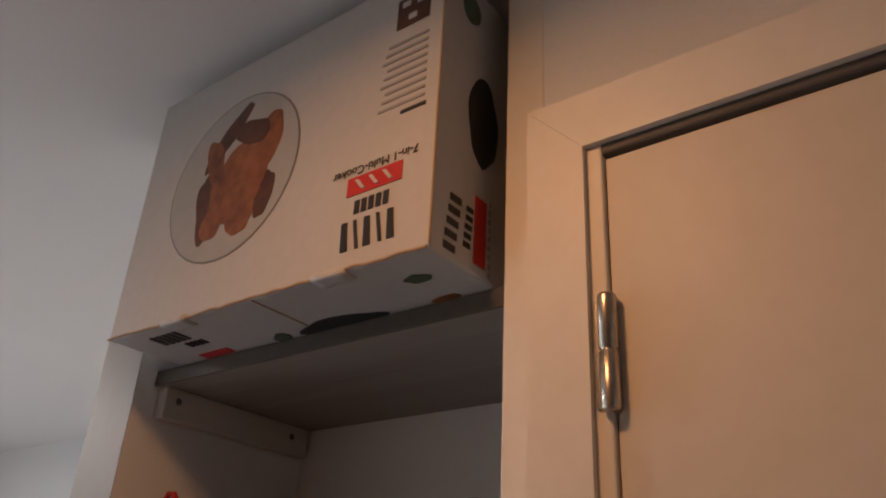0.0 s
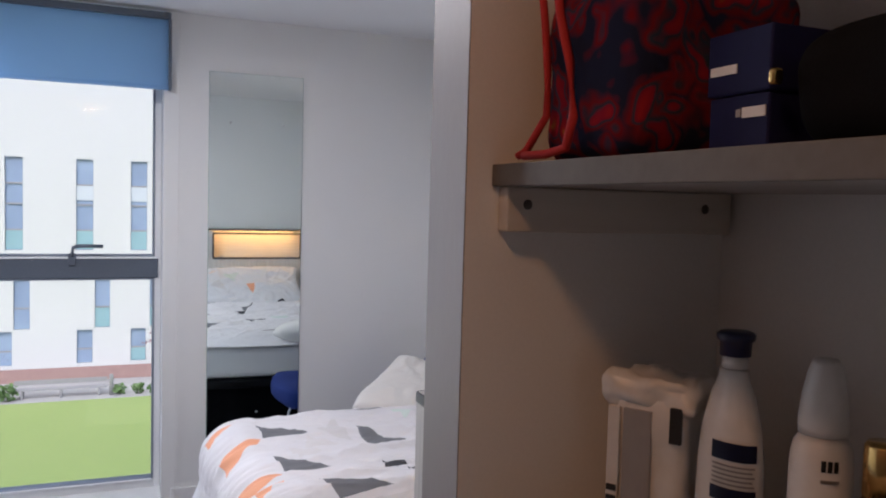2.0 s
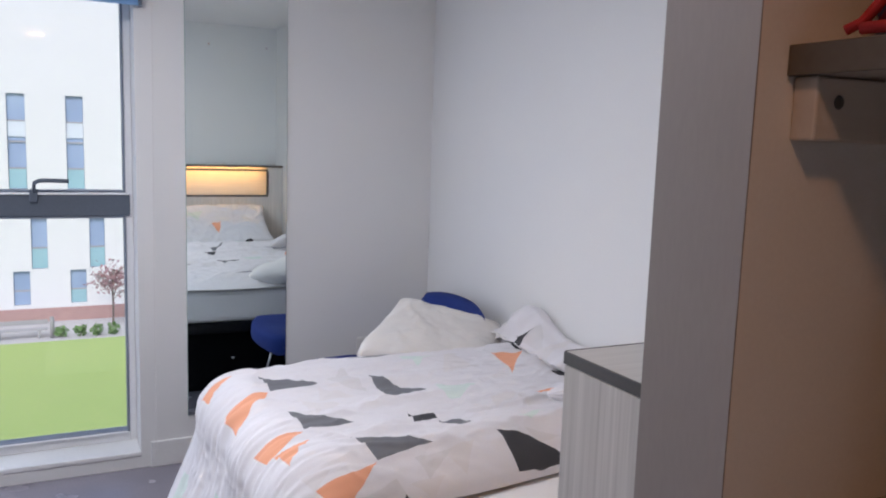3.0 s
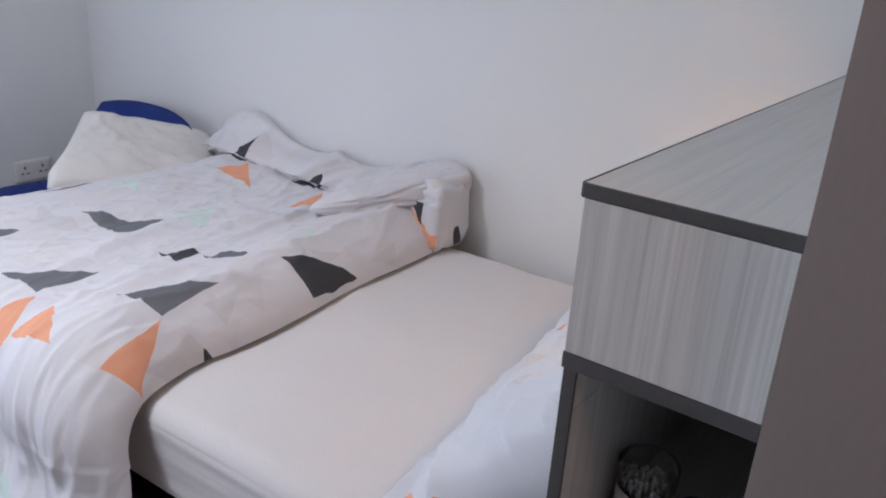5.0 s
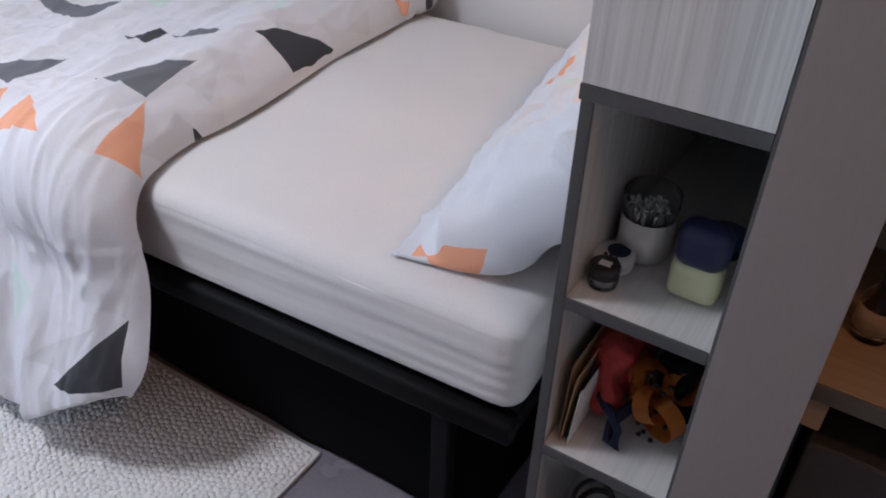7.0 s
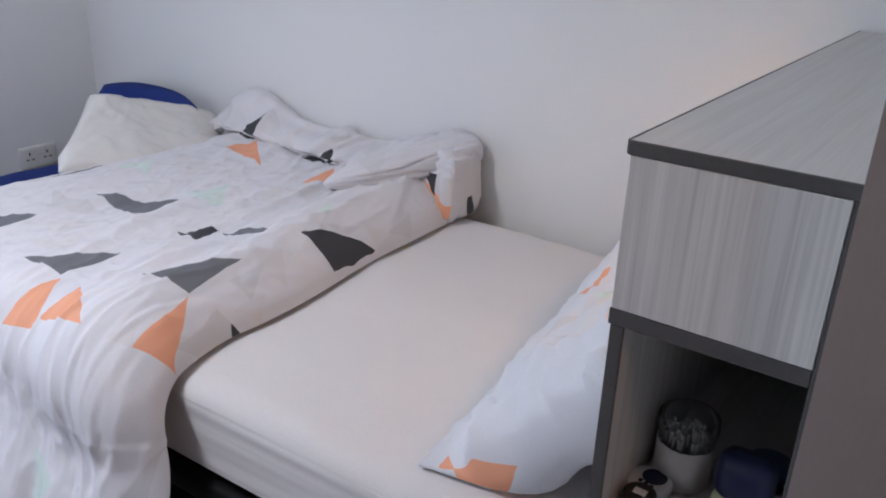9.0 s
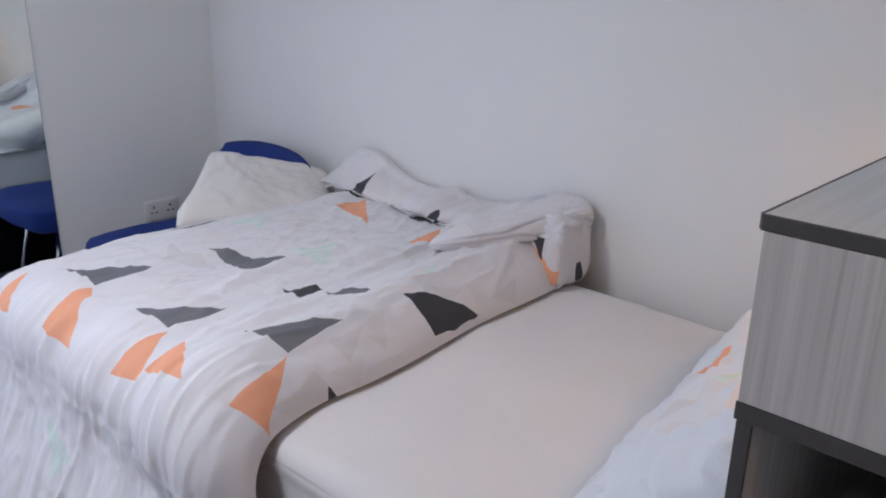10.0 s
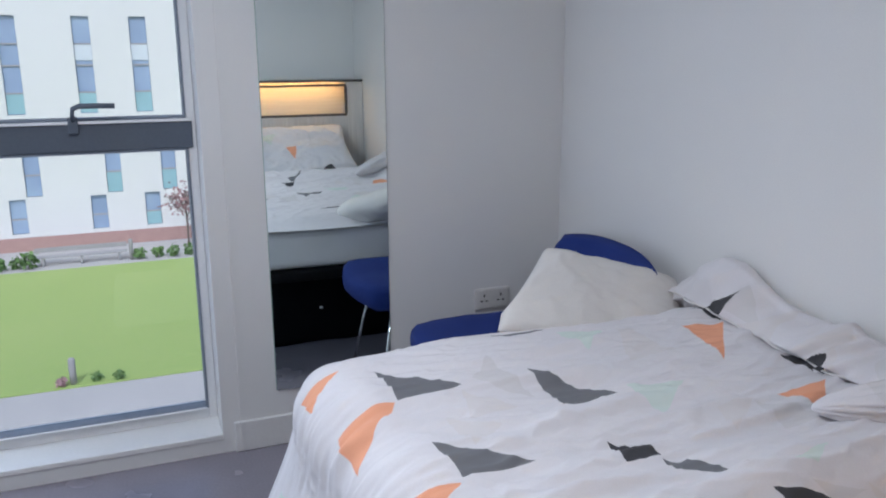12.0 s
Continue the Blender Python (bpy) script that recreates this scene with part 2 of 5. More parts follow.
def part(name, bm, mat, parent, label="", smooth=False):
    ob = new(name, finish(bm, name, mat, smooth))
    ob.parent = parent
    return tagged(ob, label)


def solid(name, bm, mat, label, category, kind="", group="", smooth=False):
    """A thing of one mesh."""
    return tagged(new(name, finish(bm, name, mat, smooth)), label, category, group, kind)


def thing(name, at, label, category, group="", kind="", rz=0.0):
    ob = new(name)
    ob.empty_display_size = 0.1
    ob.matrix_world = pose(*at, 0, 0, rz)
    return tagged(ob, label, category, group, kind)


def add_box(bm, x0, x1, y0, y1, z0, z1, bevel=0.0, seg=2):
    made = bmesh.ops.create_cube(bm, size=1.0)["verts"]
    for v in made:
        v.co = Vector((x0 + (v.co.x + 0.5) * (x1 - x0), y0 + (v.co.y + 0.5) * (y1 - y0), z0 + (v.co.z + 0.5) * (z1 - z0)))
    if bevel:
        edges = {e for v in made for e in v.link_edges}
        bmesh.ops.bevel(bm, geom=list(edges), offset=bevel, segments=seg, profile=0.5, affect="EDGES")
    return bm


def box(x0, x1, y0, y1, z0, z1, bevel=0.0, seg=2):
    return add_box(bmesh.new(), x0, x1, y0, y1, z0, z1, bevel, seg)


def lathe(profile, steps=28, at=(0, 0, 0)):
    """A turned solid from (radius, height) pairs, closed where the radius is 0."""
    bm = bmesh.new()
    rings = []
    for r, z in profile:
        if r < 1e-6:
            rings.append([bm.verts.new((at[0], at[1], at[2] + z))])
        else:
            rings.append([bm.verts.new((at[0] + r * math.cos(2 * math.pi * k / steps), at[1] + r * math.sin(2 * math.pi * k / steps), at[2] + z)) for k in range(steps)])
    for lo, hi in zip(rings, rings[1:]):
        for k in range(steps):
            j = (k + 1) % steps
            if len(lo) == 1 and len(hi) > 1:
                bm.faces.new((lo[0], hi[k], hi[j]))
            elif len(hi) == 1 and len(lo) > 1:
                bm.faces.new((lo[k], lo[j], hi[0]))
            elif len(lo) > 1:
                bm.faces.new((lo[k], lo[j], hi[j], hi[k]))
    return bm


def add_tube(bm, points, radius, steps=8, flat=1.0):
    """A round bar along a line of points."""
    pts = [Vector(p) for p in points]
    rings = []
    up = Vector((0.13, 0.21, 0.97))
    for i, p in enumerate(pts):
        d = (pts[min(i + 1, len(pts) - 1)] - pts[max(i - 1, 0)]).normalized()
        a = d.cross(up)
        if a.length < 0.05:
            a = d.cross(Vector((1, 0, 0)))
        a.normalize()
        b = d.cross(a).normalized()
        rings.append([bm.verts.new(p + radius * (math.cos(2 * math.pi * k / steps) * a * flat + math.sin(2 * math.pi * k / steps) * b)) for k in range(steps)])
    for lo, hi in zip(rings, rings[1:]):
        for k in range(steps):
            bm.faces.new((lo[k], lo[(k + 1) % steps], hi[(k + 1) % steps], hi[k]))
    bm.faces.new(rings[0])
    bm.faces.new(rings[-1])
    return bm


def tube(points, radius, steps=8, flat=1.0):
    return add_tube(bmesh.new(), points, radius, steps, flat)


def cushion(w, h, d, seed, nx=44, ny=34, lump=0.018, flatness=0.35, sag=0.0):
    """A stuffed pillow, w by h by d, centred at the origin, thin at the seam; uv 'cloth' runs over its face."""
    bm = bmesh.new()
    uvl = bm.loops.layers.uv.new("cloth")
    faces = ([], [])
    place = {}
    for side in (0, 1):
        s = 1 - 2 * side
        for i in range(nx + 1):
            for j in range(ny + 1):
                u, v = 2 * i / nx - 1, 2 * j / ny - 1
                edge = i in (0, nx) or j in (0, ny)
                if edge and side:
                    place[1, i, j] = place[0, i, j]
                    continue
                pinch = 1 - 0.07 * (1 - v * v) * abs(u) ** 3
                pinch2 = 1 - 0.07 * (1 - u * u) * abs(v) ** 3
                th = max(0.0, (1 - u ** 4) * (1 - v ** 4)) ** flatness
                q = Vector((u * 2.1 + seed, v * 1.7, side * 3.0))
                th *= 1 + 0.25 * noise.noise(q * 1.2)
                z = s * (0.5 * d * th) + lump * th * noise.noise(q * 3.2) + 0.4 * lump * th * noise.noise(q * 9)
                place[side, i, j] = bm.verts.new((u * w / 2 * pinch, v * h / 2 * pinch2, z - sag * (u * u)))
        for i in range(nx):
            for j in range(ny):
                ring = [place[side, i, j], place[side, i + 1, j], place[side, i + 1, j + 1], place[side, i, j + 1]]
                f = bm.faces.new(ring if side == 0 else ring[::-1])
                f.smooth = True
                for loop, (a, b) in zip(f.loops, ((i, j), (i + 1, j), (i + 1, j + 1), (i, j + 1)) if side == 0 else ((i, j + 1), (i + 1, j + 1), (i + 1, j), (i, j))):
                    loop[uvl].uv = ((a / nx - 0.5) * w, (b / ny - 0.5) * h)
    return bm


def moved(bm, m):
    bmesh.ops.transform(bm, matrix=m, verts=bm.verts)
    return bm


def soft_box(x0, x1, y0, y1, z0, z1, r, cuts=8, amp=0.0, freq=6.0, seed=0.0, stretch=(1, 1, 1)):
    """A rounded, slightly uneven block."""
    bm = bmesh.new()
    bmesh.ops.create_cube(bm, size=1.0)
    bmesh.ops.subdivide_edges(bm, edges=bm.edges[:], cuts=cuts, use_grid_fill=True)
    lo, hi = Vector((x0, y0, z0)), Vector((x1, y1, z1))
    for v in bm.verts:
        p = Vector([lo[k] + (v.co[k] + 0.5) * (hi[k] - lo[k]) for k in range(3)])
        inner = Vector([min(max(p[k], lo[k] + r), hi[k] - r) for k in range(3)])
        d = p - inner
        if d.length > 1e-6:
            p = inner + d.normalized() * r
        n = d.normalized() if d.length > 1e-6 else Vector((0, 0, 1))
        q = Vector([p[k] * freq * stretch[k] for k in range(3)]) + Vector((seed, seed * 0.7, 0))
        p += n * (amp * noise.noise(q) + 0.4 * amp * noise.noise(q * 2.7))
        v.co = p
    for f in bm.faces:
        f.smooth = True
    return bm


def lettering(name, text, size, mat, m, parent):
    """Raised printing with the built-in font."""
    cu = bpy.data.curves.new(name, "FONT")
    cu.body, cu.size, cu.align_x, cu.align_y, cu.extrude = text, size, "CENTER", "CENTER", 0.0003
    ob = bpy.data.objects.new(name, cu)
    scene.collection.objects.link(ob)
    bpy.context.view_layer.update()
    me = bpy.data.meshes.new_from_object(ob.evaluated_get(bpy.context.evaluated_depsgraph_get()))
    bpy.data.objects.remove(ob)
    me.materials.clear()
    me.materials.append(mat)
    made = new(name, me)
    made.parent = parent
    made.matrix_basis = m
    return made


# ---- the room ----
H = 2.40
bm = box(0, 0.12, -3.25, 0.3, 0, H)
solid("wall_east", bm, WALL, "white painted plaster wall behind the bed", "wall", "structure")
bm = box(-1.402, 0.0, 0, 0.3, 0, H)
add_box(bm, -3.2, -2.95, 0, 0.3, 0, H)
add_box(bm, -2.95, -1.402, 0, 0.3, 0, 0.055)
solid("wall_north", bm, WALL, "white painted window wall with a tall opening", "wall", "structure")
solid("wall_west", box(-3.32, -3.2, -5.7, 0.3, 0, H), WALL, "white painted plaster side wall", "wall", "structure")
solid("wall_south", box(-3.2, -0.9, -5.82, -5.7, 0, H), WALL, "white painted plaster end wall", "wall", "structure")
solid("floor", box(-3.2, 0.0, -5.7, 0.0, -0.1, 0), FLOOR, "dark grey vinyl floor with faint mottling", "floor", "structure")
solid("ceiling", box(-3.32, 0.12, -5.82, 0.3, H, H + 0.15), CEIL, "plain white painted ceiling", "ceiling", "structure")
# unseen wall, added and kept dark to hold daylight and bounce off the closet
solid("wall_hall_blocker", box(-3.199, -2.40, -5.699, -3.30, 0, H - 0.001), TAUPE, "unseen taupe wall added to block daylight from the entry passage", "wall", "structure")
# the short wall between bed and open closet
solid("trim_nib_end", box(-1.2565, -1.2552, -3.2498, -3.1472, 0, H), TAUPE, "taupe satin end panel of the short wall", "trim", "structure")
solid("wall_nib", box(-1.2550, -0.001, -3.25, -3.147, 0, H), WALL, "short white wall end beside the open closet", "wall", "structure")
bm = box(-0.917, -0.85, -3.9355, -3.2501, 0, H)
solid("wall_closet", bm, WALL, "white painted back wall of the open closet", "wall", "structure")
bm = box(-1.2568, -0.85, -3.991, -3.9357, 0, H)
add_box(bm, -1.2568, -1.13, -4.796, -3.991, 2.079, H)
add_box(bm, -1.2568, -1.13, -5.7, -4.796, 0, H)
solid("wall_entry", bm, WALL, "cream lit wall round the entry door", "wall", "structure")
solid("closet_side_panel", box(-1.257, -0.9175, -3.9355, -3.886, 0, H, 0.002), LINING, "pale upright panel closing the closet beside the door", "panel", "structure")

solid("baseboard", box(-1.36, -0.004, -0.016, -0.0005, 0, 0.12, 0.004), GLOSSWHITE, "white painted skirting board", "skirting", "structure")
solid("baseboard", box(-0.016, -0.0005, -2.94, -0.017, 0, 0.12, 0.004), GLOSSWHITE, "white painted skirting board", "skirting", "structure")

# window
win = thing("window_1", (-2.15, 0.1, 0.07), "tall white framed window with dark grey transom", "window", kind="structure")


def at_window(bm):
    return moved(bm, Matrix.Translation((2.15, -0.1, -0.07)))


part("window_frame", at_window(box(-1.434, -1.4023, 0.17, 0.25, 0.055, 2.3995, 0.004)), WINWHITE, win)
part("window_frame", at_window(box(-2.9497, -2.91, 0.17, 0.25, 0.055, 2.3995, 0.004)), WINWHITE, win)
part("window_frame", at_window(box(-2.91, -1.434, 0.17, 0.25, 0.055, 0.118, 0.004)), WINWHITE, win)
part("window_frame", at_window(box(-2.91, -1.434, 0.17, 0.25, 2.355, 2.3995, 0.004)), WINWHITE, win)
part("transom", at_window(box(-2.91, -1.416, 0.155, 0.24, 1.130, 1.232, 0.006)), ANTHRACITE, win, "dark grey painted transom bar")
part("transom_lip", at_window(box(-2.91, -1.418, 0.145, 0.1548, 1.226, 1.236, 0.002)), WINWHITE, win)
for z0, z1 in ((0.118, 1.130), (1.236, 2.355)):
    for x0, x1, a, b in ((-1.443, -1.4345, z0, z1), (-2.9095, -2.90, z0, z1), (-2.90, -1.443, z0 + 0.0005, z0 + 0.009), (-2.90, -1.443, z1 - 0.009, z1 - 0.0005)):
        part("gasket", at_window(box(x0, x1, 0.162, 0.22, a, b, 0.002)), GASKET, win, "thin grey rubber gasket")
    pane = part("pane", at_window(box(-2.905, -1.439, 0.198, 0.202, z0 + 0.005, z1 - 0.005)), PANE, win, "clear glass pane")
    pane.visible_shadow = False
part("glazing_bead", at_window(box(-2.90, -1.443, 0.15, 0.1615, 0.118, 0.124, 0.002)), WINWHITE, win)
part("window_sill", at_window(box(-2.949, -1.4025, -0.006, 0.1695, 0.0552, 0.077, 0.004)), GLOSSWHITE, win, "white painted sill board")
part("handle_base", at_window(box(-1.818, -1.786, 0.135, 0.1545, 1.195, 1.252, 0.004)), ANTHRACITE, win)
bm = tube([(-1.80, 0.136, 1.24), (-1.80, 0.12, 1.26), (-1.797, 0.105, 1.28), (-1.775, 0.098, 1.29), (-1.72, 0.097, 1.29), (-1.665, 0.097, 1.288)], 0.009, 10, 0.8)
part("handle", at_window(bm), ANTHRACITE, win, "dark grey lever handle", True)

# roller blind
for_blind = BLIND.node_tree
tl = for_blind.nodes.new("ShaderNodeBsdfTranslucent")
tl.inputs["Color"].default_value = rgb(0.55, 0.75, 0.95)
mx = for_blind.nodes.new("ShaderNodeMixShader")
mx.inputs[0].default_value = 0.72
for_blind.links.new(for_blind.nodes["Principled BSDF"].outputs[0], mx.inputs[1])
for_blind.links.new(tl.outputs[0], mx.inputs[2])
for_blind.links.new(mx.outputs[0], for_blind.nodes["Material Output"].inputs["Surface"])
blind = thing("roller_blind", (-2.135, -0.033, 2.39), "half-raised blue roller blind in the window head", "blind")
back = Matrix.Translation((2.15, -0.03, -2.39))
part("fabric", moved(box(-2.93, -1.40, 0.030, 0.032, 2.046, 2.36, 0.0005), back), BLIND, blind, "blue translucent blind fabric")
part("bottom_bar", moved(box(-2.93, -1.398, 0.024, 0.038, 2.030, 2.047, 0.004), back), BLIND, blind)
part("cassette", moved(box(-2.945, -1.389, 0.004, 0.06, 2.352, 2.384, 0.005), back), ANTHRACITE, blind, "dark grey head rail")
# dark strip that puts the window reveal's shade into colour
part("reveal_shade_strip", moved(box(-1.3985, -1.3865, 0.006, 0.05, 2.03, 2.3515, 0.002), back), ANTHRACITE, blind, "dark grey strip standing in for the shaded reveal")
bm = bmesh.new()
for k in range(290):
    z = 2.33 - 0.0078 * k
    bmesh.ops.create_icosphere(bm, subdivisions=1, radius=0.0026, matrix=Matrix.Translation((-1.350 - 0.010 * (k / 290), -0.012 + 0.001 * math.sin(k * 0.05), z)))
part("bead_chain", moved(bm, back), PLASTICWHITE, blind, "thin white bead chain")

# mirror
mirror = thing("wall_mirror", (-0.97, -0.003, 0.22), "tall frameless mirror fixed to the wall", "mirror")
off = Matrix.Translation((0.97, 0.003, -0.22))
part("backing", moved(box(-1.197, -0.743, -0.006, -0.0005, 0.22, 2.14), off), GLASSEDGE, mirror, "greenish glass edge")
part("glass", moved(box(-1.1955, -0.7445, -0.0085, -0.0061, 0.2215, 2.1385), off), MIRROR, mirror, "silvered mirror glass")
for x in (-1.096, -0.842):
    part("screw", moved(lathe([(0, -0.003), (0.006, -0.003), (0.006, 0.0), (0, 0.001)], 12), off @ pose(x, -0.0085, 1.90, 90)), CHROME, mirror, "small chrome mirror screw")

# sockets
sock = thing("wall_socket", (-0.305, -0.001, 0.48), "white double wall socket above the chair", "socket")
part("plate", soft_box(-0.078, 0.078, -0.011, 0.0, -0.046, 0.046, 0.005, 5), PLASTICWHITE, sock)
for sx in (-0.037, 0.037):
    for hx, hz, w, h in ((0, 0.016, 0.006, 0.011), (-0.011, -0.007, 0.011, 0.005), (0.011, -0.007, 0.011, 0.005)):
        part("pin_hole", box(sx + hx - w / 2, sx + hx + w / 2, -0.0122, -0.0105, hz - h / 2, hz + h / 2), INKBLACK, sock)
    part("switch", box(sx - 0.005, sx + 0.005, -0.0145, -0.0105, 0.026, 0.04, 0.002), PLASTICWHITE, sock)

# ceiling lamps


def ceiling_lamp(at, radius, glow, label):
    lamp_ob = thing("ceiling_lamp", (at[0], at[1], H), label, "lamp")
    r = radius
    part("rim", lathe([(r * 0.8, -0.002), (r, -0.002), (r * 1.01, -0.02), (r, -0.045), (r * 0.93, -0.055), (r * 0.86, -0.05), (r * 0.85, -0.02), (r * 0.8, -0.002)], 48), LAMPRIM, lamp_ob, "cream coloured lamp rim", True)
    part("diffuser", lathe([(r * 0.84, -0.045), (r * 0.80, -0.062), (r * 0.6, -0.072), (r * 0.3, -0.078), (0, -0.08)], 48), glow, lamp_ob, "glowing opal diffuser", True)
    return lamp_ob


ceiling_lamp((-1.86, -1.49), 0.25, LAMPSHADE, "round lit ceiling lamp with cream rim")
ceiling_lamp((-1.84, -3.85), 0.19, WARMSHADE, "round warm ceiling lamp by the entry door")

# entry door
door = thing("door_1", (-1.27, -4.006, 0.004), "closed cream door on lift-off hinges", "door", kind="structure")
dm = Matrix.Translation((1.30, 4.0, 0))
part("leaf", moved(box(-1.318, -1.275, -4.775, -4.0135, 0.008, 2.044, 0.002), dm), CREAM, door)
# dark grey bar filling the gap between leaf and head
part("head_strip", moved(box(-1.322, -1.27, -4.775, -4.0005, 2.0475, 2.0625, 0.003), dm), DARKGREY, door, "dark grey strip over the leaf")
part("jamb", moved(box(-1.323, -1.16, -4.0125, -3.9855, 0, 2.0745, 0.002), dm), LINING, door)
part("jamb", moved(box(-1.323, -1.16, -4.7895, -4.7765, 0, 2.0745, 0.002), dm), LINING, door)
part("head", moved(box(-1.323, -1.16, -4.7765, -4.0125, 2.063, 2.0745), dm), LINING, door)
bm = bmesh.new()
for ring in (((-3.996, 0), (-3.996, 2.058), (-3.934, 2.122), (-3.934, 0)), ((-3.996, 2.0585), (-4.781, 2.0585), (-4.843, 2.122), (-3.9345, 2.122)), ((-4.781, 0), (-4.843, 0), (-4.843, 2.1215), (-4.781, 2.058))):
    lo = [bm.verts.new((-1.330, y, z)) for y, z in ring]
    hi = [bm.verts.new((-1.2805 if y > -3.99 or y < -4.79 else -1.3235, y, z)) for y, z in ring]
    for v, (y, z) in zip(hi, ring):
        v.co.x = -1.2815
    bm.faces.new(lo)
    bm.faces.new(hi[::-1])
    for k in range(4):
        bm.faces.new((lo[k], lo[(k + 1) % 4], hi[(k + 1) % 4], hi[k]))
part("architrave", moved(bm, dm), LINING, door, "flat cream architrave with mitred corners")
for ztop in (1.899, 1.717, 0.30):
    hinge = part("hinge", moved(lathe([(0, -0.103), (0.0075, -0.103), (0.0085, -0.1), (0.0085, -0.053), (0.007, -0.052), (0.007, -0.05), (0.0085, -0.049), (0.0085, -0.003), (0.0075, 0), (0, 0)], 16), dm @ pose(-1.327, -4.013, ztop)), STEEL, door, "steel lift-off hinge", True)
    part("hinge_leaf", moved(box(-1.3255, -1.319, -4.019, -3.999, ztop - 0.10, ztop - 0.003, 0.001), dm), STEEL, hinge)

# ---- the open closet ----
SHELVES = ((1.973, "upper"), (1.587, "middle"), (1.205, "lower"), (0.838, "low"))
for z, which in SHELVES:
    low = z < 1.0
    sh = thing("closet_shelf", (-1.1, -3.565, z), ("oak" if low else "grey") + " closet shelf on screwed wooden battens", "shelf", "closet shelves")
    sm = Matrix.Translation((1.1, 3.565, -z))
    part("board", moved(box(-1.222, -0.9175, -3.8855, -3.2505, z - 0.022, z, 0.002), sm), OAKSHELF if low else SHELFBOARD, sh)
    part("edge_band", moved(box(-1.2265, -1.2221, -3.8855, -3.2505, z - 0.0225, z + 0.0003, 0.001), sm), SHELFEDGE, sh, "brown grey edge band")
    for y0, y1 in ((-3.272, -3.2503), (-3.8857, -3.864)):
        bat = part("batten", moved(box(-1.218, -0.925, y0, y1, z - 0.070, z - 0.0225, 0.002), sm), BATTEN if not low else OAKSHELF, sh)
        face = y0 if y0 > -3.5 else y1
        for x in (-1.194, -0.963):
            part("screw", moved(lathe([(0, 0.0015), (0.0045, 0.001), (0.0055, 0), (0.0055, -0.001), (0, -0.001)], 12), sm @ pose(x, face, z - 0.041, 90 if y0 > -3.5 else -90)), DARKGREY, bat, "dark screw head")

# carton on the upper shelf
BX0, BX1, BY0, BY1, BZ0, BZ1 = -1.342, -0.93, -3.853, -3.301, 1.9745, 2.367
cart = thing("cardboard_box", (-1.17, -3.59, BZ0), "white printed appliance carton turned upside down on the shelf", "box")
cm = Matrix.Translation((1.17, 3.59, -BZ0))


def on_carton(bm):
    return moved(bm, cm)


bm = box(BX0, BX1, BY0, BY1, BZ0, BZ1, 0.003, 2)
part("carton_body", on_carton(bm), CARTON, cart)
for a, b in ((-3.47, -3.42), (-3.74, -3.69)):
    part("flap_tab", on_carton(soft_box(BX0 - 0.003, BX0 + 0.02, a, b, BZ0 - 0.003, BZ0 + 0.006, 0.002, 3, 0.003, 40)), CARTON, cart, "torn flap tab")
part("flap_seam", on_carton(box(BX0 + 0.002, BX1, -3.5905, -3.5885, BZ0 - 0.0012, BZ0 + 0.0005)), KRAFT, cart)


def front_print(name, y0, y1, z0, z1, mat, label=""):
    """Printing on the carton's broad face."""
    return part(name, on_carton(box(BX0 - 0.0012, BX0 + 0.001, min(y0, y1), max(y0, y1), z0, z1)), mat, cart, label)


def side_print(name, x0, x1, z0, z1, mat):
    return part(name, on_carton(box(x0, x1, BY0 - 0.0012, BY0 + 0.001, z0, z1)), mat, cart)


def base_print(name, x0, x1, y0, y1, mat):
    return part(name, on_carton(box(x0, x1, min(y0, y1), max(y0, y1), BZ0 - 0.0016, BZ0 + 0.001)), mat, cart)


def outline(points, at, normal_axis, mat, name, lift=0.0015, label=""):
    """A flat printed shape from an outline given round its centre."""
    bm = bmesh.new()
    lo, hi = [], []
    for a, b in points:
        for ring, d in ((lo, 0.0), (hi, -lift)):
            ring.append(bm.verts.new((at[0] + d, at[1] + a, at[2] + b) if normal_axis == 0 else (at[0] + a, at[1] + d, at[2] + b) if normal_axis == 1 else (at[0] + a, at[1] + b, at[2] + d)))
    bm.faces.new(lo)
    bm.faces.new(hi)
    for k in range(len(lo)):
        j = (k + 1) % len(lo)
        bm.faces.new((lo[k], lo[j], hi[j], hi[k]))
    return part(name, on_carton(bm), mat, cart, label)


def blob(rx, ry, seed, rough=0.25, n=36, turn=0.0):
    out = []
    for k in range(n):
        a = 2 * math.pi * k / n
        r = 1 + rough * noise.noise(Vector((math.cos(a) * 1.3 + seed, math.sin(a) * 1.3, seed)))
        x, y = rx * r * math.cos(a), ry * r * math.sin(a)
        out.append((x * math.cos(turn) - y * math.sin(turn), x * math.sin(turn) + y * math.cos(turn)))
    return out


PC = (BX0, -3.507, 2.172)
outline(blob(0.128, 0.128, 0, 0), PC, 0, PLATERIM, "printed_plate_rim", 0.0006)
outline(blob(0.1255, 0.1255, 0, 0), PC, 0, PLATE, "printed_plate", 0.0010, "grey plate printed on the carton")
outline(blob(0.020, 0.056, 3.1, 0.35, turn=-0.15), (BX0, -3.461, 2.135), 0, ROASTDARK, "printed_roast", 0.0012)
outline(blob(0.017, 0.034, 6.9, 0.3, turn=0.1), (BX0, -3.582, 2.122), 0, ROASTDARK, "printed_roast", 0.0012)
outline(blob(0.056, 0.015, 8.3, 0.3, turn=2.3), (BX0, -3.487, 2.240), 0, ROASTDARK, "printed_roast", 0.0013)
outline(blob(0.018, 0.040, 4.1, 0.25, turn=-0.35), (BX0, -3.466, 2.205), 0, ROAST, "printed_roast", 0.0014)
